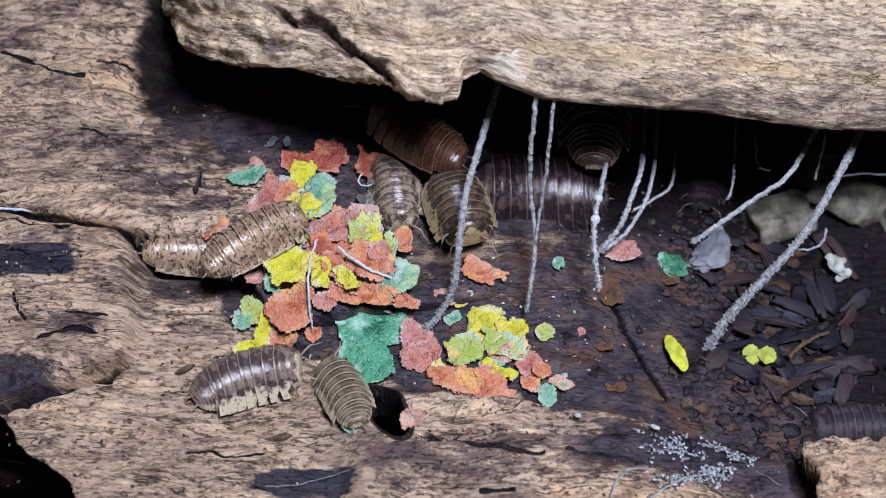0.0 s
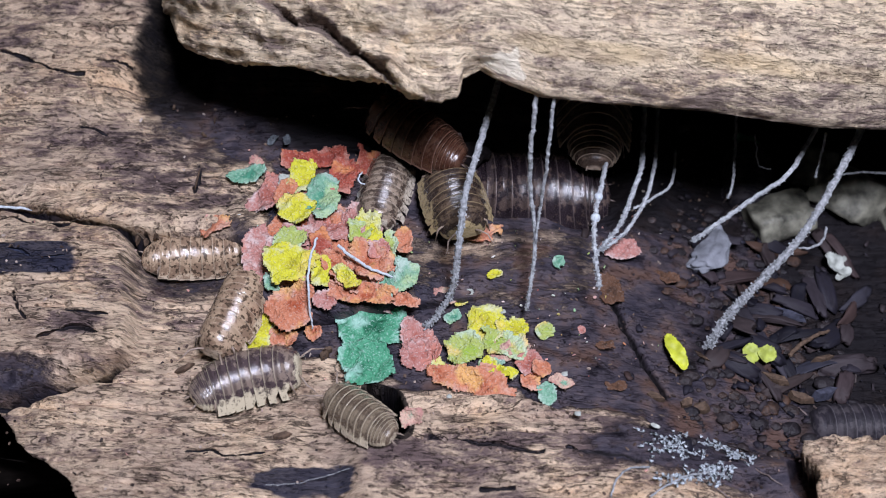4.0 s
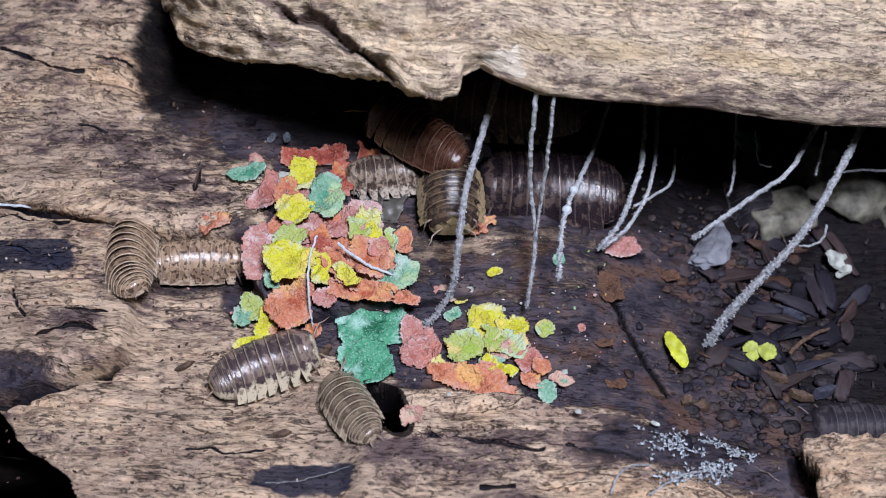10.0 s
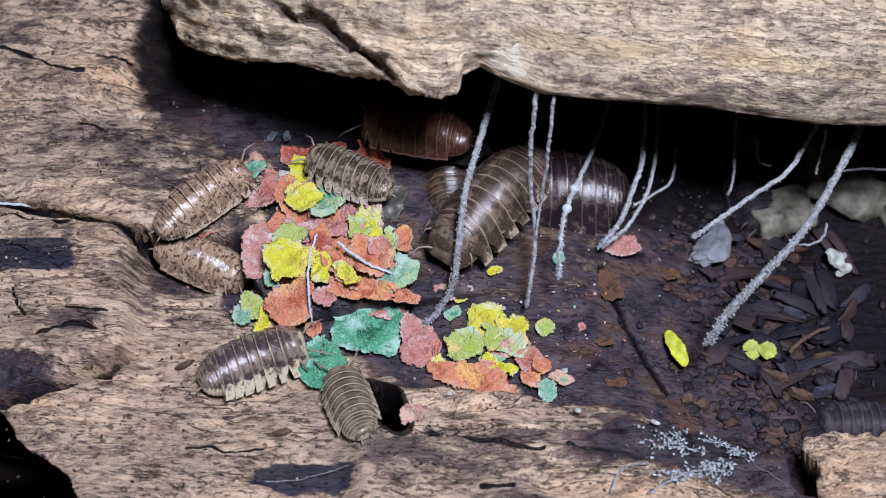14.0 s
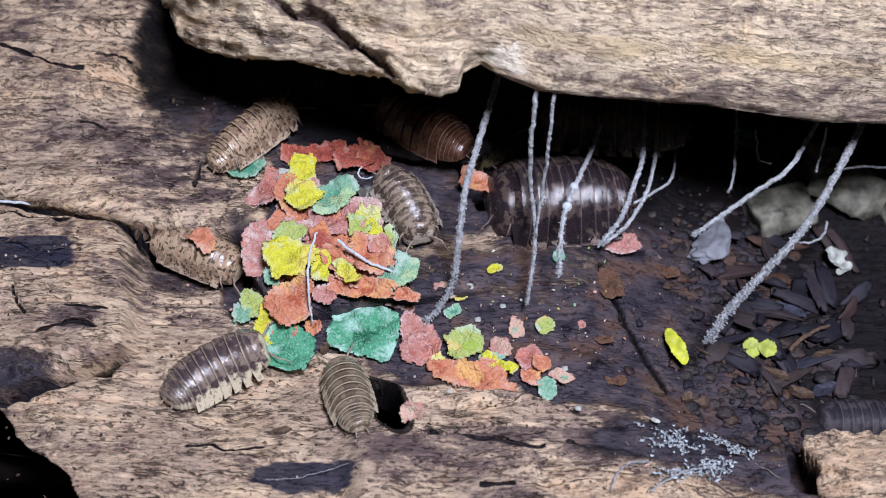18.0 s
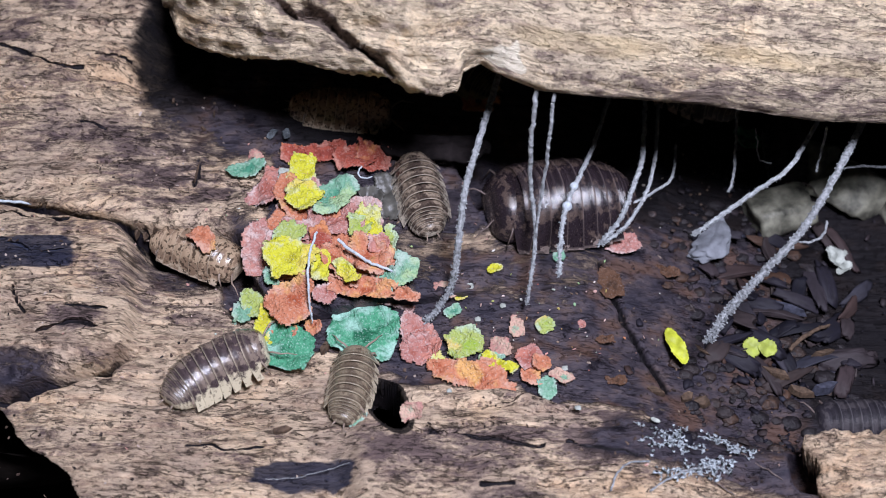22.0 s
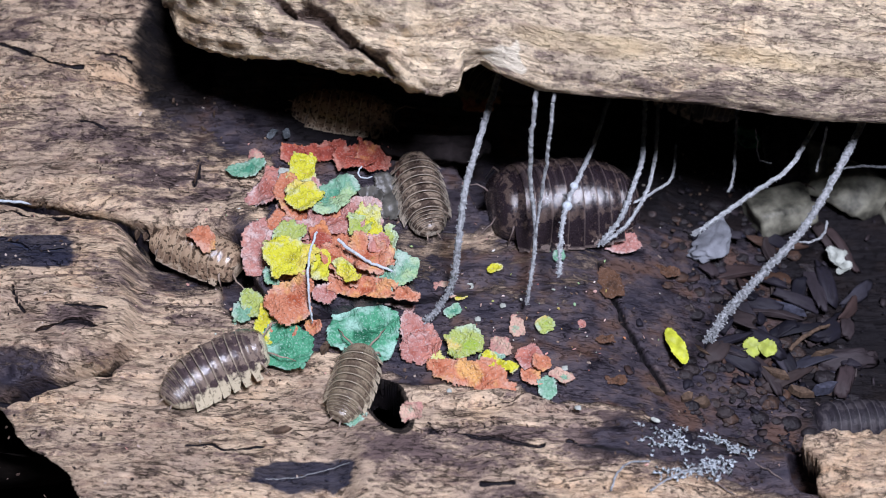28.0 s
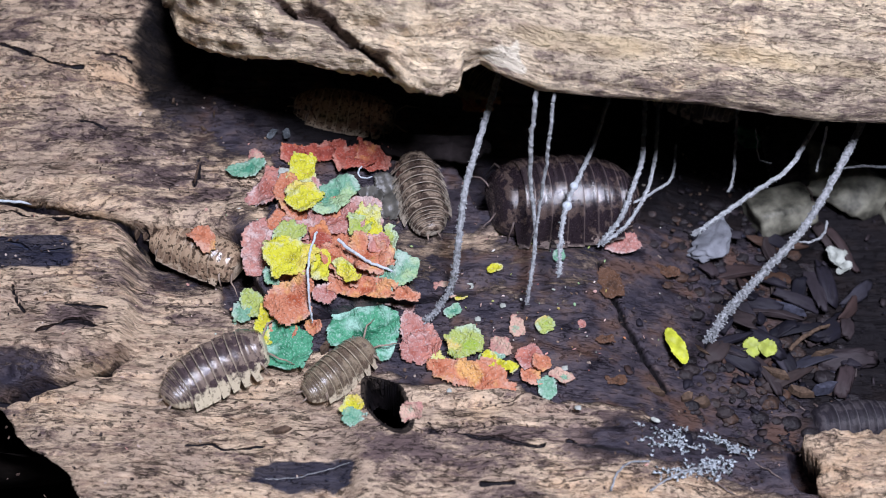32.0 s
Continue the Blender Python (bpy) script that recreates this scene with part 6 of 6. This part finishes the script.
CLOD = clod_material()
soil_clods()


def bark_chips():
    rnd = random.Random(9)
    shapes = []
    for k in range(20):
        v, f = worn_lump(rnd, rnd.uniform(3.0, 8.5), rnd.uniform(1.3, 3.2), rnd.uniform(0.5, 1.0), 3, rnd.uniform(0.45, 0.8))
        me = bpy.data.meshes.new("bark_chip")
        me.from_pydata([tuple(MM * c for c in p) for p in v], [], f)
        me.materials.append(LITTER)
        me.polygons.foreach_set("use_smooth", [True] * len(me.polygons))
        shapes.append(me)
    for k in range(48):
        x, y = rnd.uniform(38, 62), rnd.uniform(-18, 9)
        ob = tagged(new("bark_chip", rnd.choice(shapes)), "dark wet bark chip on the soil", "bark chip", "bark chips on the soil")
        ob.matrix_basis = pose(MM * x, MM * y, MM * (float(ground(x, y)) + 0.7), rnd.gauss(0, 14), rnd.gauss(0, 12), rnd.uniform(0, 360))


bark_chips()

STONE = plain("pale_green_grey_stone", (0.175, 0.17, 0.13), 0.6, 0.4, 330, 0.95)


def stone(at, size, turn, seed, label):
    bm = bmesh.new()
    bmesh.ops.create_icosphere(bm, subdivisions=4, radius=1)
    for v in bm.verts:
        p = v.co + Vector((seed, seed * 2, 0))
        turned = v.co.copy()
        turned.rotate(Euler((seed, seed * 1.7, seed * 0.6)))
        cut = max(abs(turned.x) * 1.15, abs(turned.y) * 1.02, abs(turned.z), abs(turned.x + turned.y) * 0.72, 0.6)
        v.co = v.co / cut ** 0.95 * (1 + 0.16 * noise.noise(p * 1.3) + 0.05 * noise.noise(p * 4))
        v.co = Vector((v.co.x * size[0], v.co.y * size[1], v.co.z * size[2]))
    ob = part("stone", bm, STONE)
    ob.matrix_basis = pose(*(MM * c for c in at), 0, 0, turn)
    return tagged(ob, label, "stone", "stones on the soil")


stone((52, 12.8, -10.2), (4.8, 4.0, 3.0), 12, 1, "pale green-grey angular stone on soil")
stone((64.5, 16.7, -9.8), (5.2, 4.0, 2.8), -8, 4, "pale mossy stone beside another")
stone((59, 22, -9.3), (3.6, 3.0, 2.6), 30, 7, "brownish stone in the shade")
stone((71, 14.6, -10.3), (3.4, 3.4, 2.4), 0, 11, "small pale stone on soil")

def wood_crumbs():
    rnd = random.Random(21)
    verts, faces = [], []
    for k in range(900):
        x, y = rnd.uniform(-62, 45), rnd.uniform(-38, 24)
        v, f = chip(rnd, 0.2 + 0.6 * rnd.random() ** 2, 0.15 + 0.3 * rnd.random() ** 2, 0.15 + 0.15 * rnd.random())
        m = Matrix.Translation((x, y, float(ground(x, y) + relief(x, y, 0.7)) + 0.12)) @ Euler((rnd.gauss(0, 0.4), rnd.gauss(0, 0.4), rnd.uniform(0, 6.28))).to_matrix().to_4x4()
        o = len(verts)
        verts += [tuple(m @ Vector(p)) for p in v]
        faces += [[o + i for i in q] for q in f]
    tagged(link_mesh("wood_crumbs", verts, faces, CRUMB, smooth=False), "dark and pale crumbs scattered on the wood", "crumbs", kind="stuff")


def crumb_material():
    m, n, l, b = material("wood_crumb", 0.7, 0.3)
    r = n.new("ShaderNodeNewGeometry").outputs["Random Per Island"]
    l.new(ramp(n, l, r, [(0.0, (0.02, 0.016, 0.015)), (0.5, (0.07, 0.045, 0.035)), (0.8, (0.24, 0.17, 0.12)), (0.93, (0.5, 0.42, 0.36)), (1.0, (0.6, 0.3, 0.25))]), b.inputs["Base Color"])
    return m


CRUMB = crumb_material()
wood_crumbs()


def leaf_crumbs():
    rnd = random.Random(33)
    verts, faces = [], []
    for k in range(120):
        cx, cy, sx, sy = rnd.choice(((-14, 0, 9, 8), (2, -9, 12, 5), (10, -13, 9, 4), (-26, -9, 5, 6), (16, -6, 12, 8)))
        x, y = rnd.gauss(cx, sx), rnd.gauss(cy, sy)
        v, f = chip(rnd, 0.15 + 0.7 * rnd.random() ** 3, 0.12 + 0.5 * rnd.random() ** 3, 0.1 + 0.12 * rnd.random())
        m = Matrix.Translation((x, y, float(ground(x, y)) + 0.4)) @ Euler((rnd.gauss(0, 0.4), rnd.gauss(0, 0.4), rnd.uniform(0, 6.28))).to_matrix().to_4x4()
        o = len(verts)
        verts += [tuple(m @ Vector(p)) for p in v]
        faces += [[o + i for i in q] for q in f]
    m, n, l, b = material("leaf_crumb", 0.75, 0.25)
    r = n.new("ShaderNodeNewGeometry").outputs["Random Per Island"]
    l.new(ramp(n, l, r, [(0.0, PINK), (0.25, (0.75, 0.72, 0.66)), (0.45, TEAL), (0.6, LIME), (0.75, ORANGE), (0.9, (0.7, 0.6, 0.55)), (1.0, RED)]), b.inputs["Base Color"])
    tagged(link_mesh("leaf_crumbs", verts, faces, m, smooth=False), "tiny coloured leaf crumbs strewn round the pile", "crumbs", kind="stuff")


leaf_crumbs()

# ---- white mould on the rim ----
def tuft(at, rx, ry, count, seed, label="loose tuft of white mould threads on wood"):
    rnd = random.Random(seed)
    verts, faces = [], []
    for k in range(count):
        x, y, a = at[0] + rnd.gauss(0, rx / 2), at[1] + rnd.gauss(0, ry / 2), rnd.uniform(0, 6.28)
        path = []
        for i in range(rnd.randint(5, 12)):
            path.append((x, y, float(ground(x, y)) + 0.35 + 0.3 * rnd.random()))
            x, y, a = x + 0.22 * math.cos(a), y + 0.22 * math.sin(a), a + rnd.gauss(0, 0.7)
        r = 0.02 + 0.03 * rnd.random()
        v, f = tube(path, [r] * len(path), 4)
        o = len(verts)
        if k % 3 < 1:
            verts += v
            faces += [[o + i for i in q] for q in f]
        for p in path[::4]:
            v, f = chip(rnd, 0.07 + 0.28 * rnd.random() ** 4, 0.05 + 0.16 * rnd.random() ** 3, 0.05 + 0.10 * rnd.random())
            o = len(verts)
            verts += [(p[0] + q[0] + rnd.gauss(0, 0.16), p[1] + q[1] + rnd.gauss(0, 0.16), p[2] + q[2] - 0.1) for q in v]
            faces += [[o + i for i in q] for q in f]
    tagged(link_mesh("mould_tuft", verts, faces, MOULD), label, "mould", "mould on the rim")


tuft((27.6, -29.8, 1), 4.4, 2.0, 20, 1)
tuft((29.3, -31, 0.7), 2.4, 1.2, 18, 2)
tuft((35.2, -28.5, -4.3), 1.6, 1.0, 18, 3)
tuft((36.6, -31.1, -0.9), 1.4, 1.0, 16, 4)
tuft((27.8, -35.3, 2.2), 3.5, 0.8, 18, 5)
tuft((33.5, -33.6, 0.2), 2.4, 0.9, 26, 6)
root([(-21.3, -35.6, 1.2), (-17.9, -35.5, 1.2), (-15.2, -34.9, 1.2), (-12.8, -34.1, 1.2), (-9.9, -33.0, 1.2), (-6.5, -32.1, 1.2)], 0.045, "hair-thin white mould thread across a dark stain", 0.5, 33, ROOT)
root([(19.6, -38.2, 3.7), (20.6, -35.9, 3.7), (22.3, -34.6, 3.6), (24.7, -34.2, 3.1)], 0.12, "grey mouldy rootlet lying on the rim", 2.2, 21)
root([(24.2, -38.1, 3.4), (26.5, -36.5, 3.1), (29.1, -35.1, 2.4), (32.9, -33.8, 0.6), (34.8, -34.7, 0.5)], 0.14, "grey mouldy rootlet lying on the rim", 2.6, 22)
root([(30.7, -34.7, 1.4), (33.1, -35.9, 0.5), (35, -37.4, 0.4)], 0.10, "thin dark rootlet on the rim", 0.2, 23, DARK_LIMB)
root([(36.7, -31.7, -0.2), (38.9, -33.9, 0.6), (41, -35.5, 0.7)], 0.09, "thin dark rootlet on the rim", 0.2, 24, DARK_LIMB)

SPLINTER = plain("dark_splinter", (0.085, 0.055, 0.036), 0.8, 0.3, 1800, 0.6)

WET = plain("wet_blue_grey_splinter", (0.050, 0.052, 0.072), 0.45, 0.4, 1500, 0.6)


def splinter(at, size, turn, seed, label="short dark wood splinter"):
    v, f = chip(random.Random(seed), *size)
    ob = link_mesh("wood_splinter", v, f, WET if size[0] > 4.5 else SPLINTER, smooth=False)
    ob.matrix_basis = pose(*(MM * c for c in at), random.Random(seed).uniform(-15, 15), random.Random(seed + 1).uniform(-15, 15), turn)
    tagged(ob, label, "splinter", "wood splinters")


splinter((-42.4, 0.9, 1.6), (3.6, 0.9, 0.8), 78, 50)
splinter((-41.3, 0.9, 1.1), (3.2, 0.8, 0.8), 84, 51)
splinter((-39.5, 1, 2.5), (3.0, 0.9, 0.9), 70, 52)
splinter((-37.8, 0.9, 3.2), (2.4, 0.8, 0.7), 95, 53)
splinter((-33.3, 18.8, 5.6), (1.3, 0.4, 0.4), 92, 54)
splinter((-34.6, 16.2, 5.4), (1.4, 0.5, 0.4), -35, 55)
splinter((-39.4, 20.7, 6.3), (1.0, 0.5, 0.4), 80, 56)
splinter((-57.5, 27.7, 9.7), (1.0, 0.4, 0.4), 88, 57)
splinter((-33.5, -19.5, 0.7), (3.2, 1.0, 0.5), 28, 58)
splinter((-19.9, -29, 1), (2.8, 1.2, 0.5), 10, 59)
splinter((-15.5, -17.7, 0.8), (2.2, 1.2, 0.8), 60, 60)
splinter((-15.1, -16.9, 0.8), (1.8, 0.8, 0.8), 20, 61)
splinter((-34.7, 8.6, 4.6), (4.2, 0.35, 0.4), 86, 62)
splinter((27.9, -21.5, -3.5), (2.6, 1.4, 0.8), -20, 63)
splinter((32.4, -21.3, -5.5), (2.4, 1.6, 1.0), 40, 64)
splinter((34.4, -21.7, -6.3), (2.8, 1.8, 1.0), -10, 65)
splinter((49.2, -4, -10.6), (7.5, 1.5, 1.2), -28, 66)
splinter((52.9, -17.7, -10.1), (5, 1.5, 1.2), 20, 67)
splinter((35.9, -12.8, -7.9), (3.4, 0.6, 0.4), -35, 68)


def wood_shard(at, long, wide, thick, turn, seed, label):
    """A flat torn strip of dark wood with a ragged front edge."""
    xs, ys = np.arange(-long / 2, long / 2 + 0.1, 0.25), np.linspace(0, 1, 18)
    X, T = np.meshgrid(xs, ys, indexing="ij")
    taper = np.clip((long / 2 - np.abs(X)) / 2.2, 0, 1) ** 0.5
    front = -wide / 2 * taper + 0.5 * grain(X, 0 * X, 2.4, 1, seed) + 0.25 * grain(X, 0 * X, 0.7, 1, seed + 1)
    Y = front + (wide / 2 * taper - front) * T
    top = thick / 2 + 0.25 * grain(X, Y, 5, 1, seed + 2) + 0.12 * grain(X, Y, 1.5, 0.4, seed + 3) - 0.35 * (1 - step(T * 6))
    n, faces = X.size, grid_faces(*X.shape)
    rows, cols = X.shape
    edge = [i * cols for i in range(rows)] + [(rows - 1) * cols + j for j in range(1, cols)] + [i * cols + cols - 1 for i in range(rows - 2, -1, -1)] + list(range(cols - 2, 0, -1))
    faces += [[n + k for k in f[::-1]] for f in faces]
    faces += [[p, n + p, n + q, q] for p, q in zip(edge, edge[1:] + edge[:1])]
    verts = np.concatenate([np.stack([X.ravel(), Y.ravel(), z.ravel()], 1) for z in (top, 0 * top - thick / 2)])
    ob = link_mesh("wood_shard", verts.tolist(), faces, SHARD)
    ob.matrix_basis = pose(*(MM * c for c in at), 0, 0, turn)
    return tagged(ob, label, "wood shard")


SHARD = plain("dark_damp_wood", (0.010, 0.008, 0.008), 0.85, 0.06, 700, 0.7)
wood_shard((-1.1, 12.4, 5.6), 16, 4.2, 0.9, -2, 90, "flat dark damp strip of wood under the overhang")
root([(48.5, -12.5, -8.6), (50.6, -10.6, -8.4), (53.4, -9.2, -8.2), (55, -8.4, -8.6)], 0.3, "thin yellow-brown twig on dark soil", 0.1, 31, SPLINTER)
splinter((46.2, -15.5, -9.6), (4.2, 1.6, 0.9), -30, 71, "brown rotten wood splinter on dark soil")
splinter((49.5, -18.2, -10.2), (3.8, 1.4, 0.9), -24, 72, "brown rotten wood splinter on dark soil")
splinter((54.0, -12.0, -10.2), (4.0, 1.3, 0.9), 15, 73, "brown rotten wood splinter on dark soil")


# ---- keyed movement ----
def motions():
    for key, rows in TRACKS.items():
        walk(LOUSE[key], [(t, pose(MM * x, MM * y, MM * z, 0, -pitch, yaw)) for t, x, y, z, yaw, pitch in rows])
    sway = random.Random(3)
    for size, plates, feelers, curve in CURVES.values():
        if len({c[1] for c in curve}) > 1:
            times = sorted({c[0] for c in curve} | {0, 32})
            backs = [spine(size[0], size[2], float(np.interp(t, [c[0] for c in curve], [c[1] for c in curve]))) for t in times]
            for i, ob in enumerate(plates):
                walk(ob, [(t, back[i]) for t, back in zip(times, backs)])
        for ob, m in feelers:
            phase, rate = sway.uniform(0, 6.28), sway.uniform(1.6, 2.6)
            walk(ob, [(t * 0.8, m @ pose(0, 0, 0, 0, 7 * math.sin(0.7 * rate * t + phase), 13 * math.sin(rate * t + phase))) for t in range(41)])
    hang = Vector((0.02310, 0.01403, 0.01500))
    swing = [(0, 0), (6.5, 0), (7, 5), (7.5, 9), (9, 9.5), (32, 9.5)]
    walk(swinging, [(t, Matrix.Translation(hang + Vector((-0.0011 * a / 9.5, 0, 0))) @ Matrix.Rotation(radians(a), 4, AXIS) @ Matrix.Translation(-hang)) for t, a in swing])


motions()
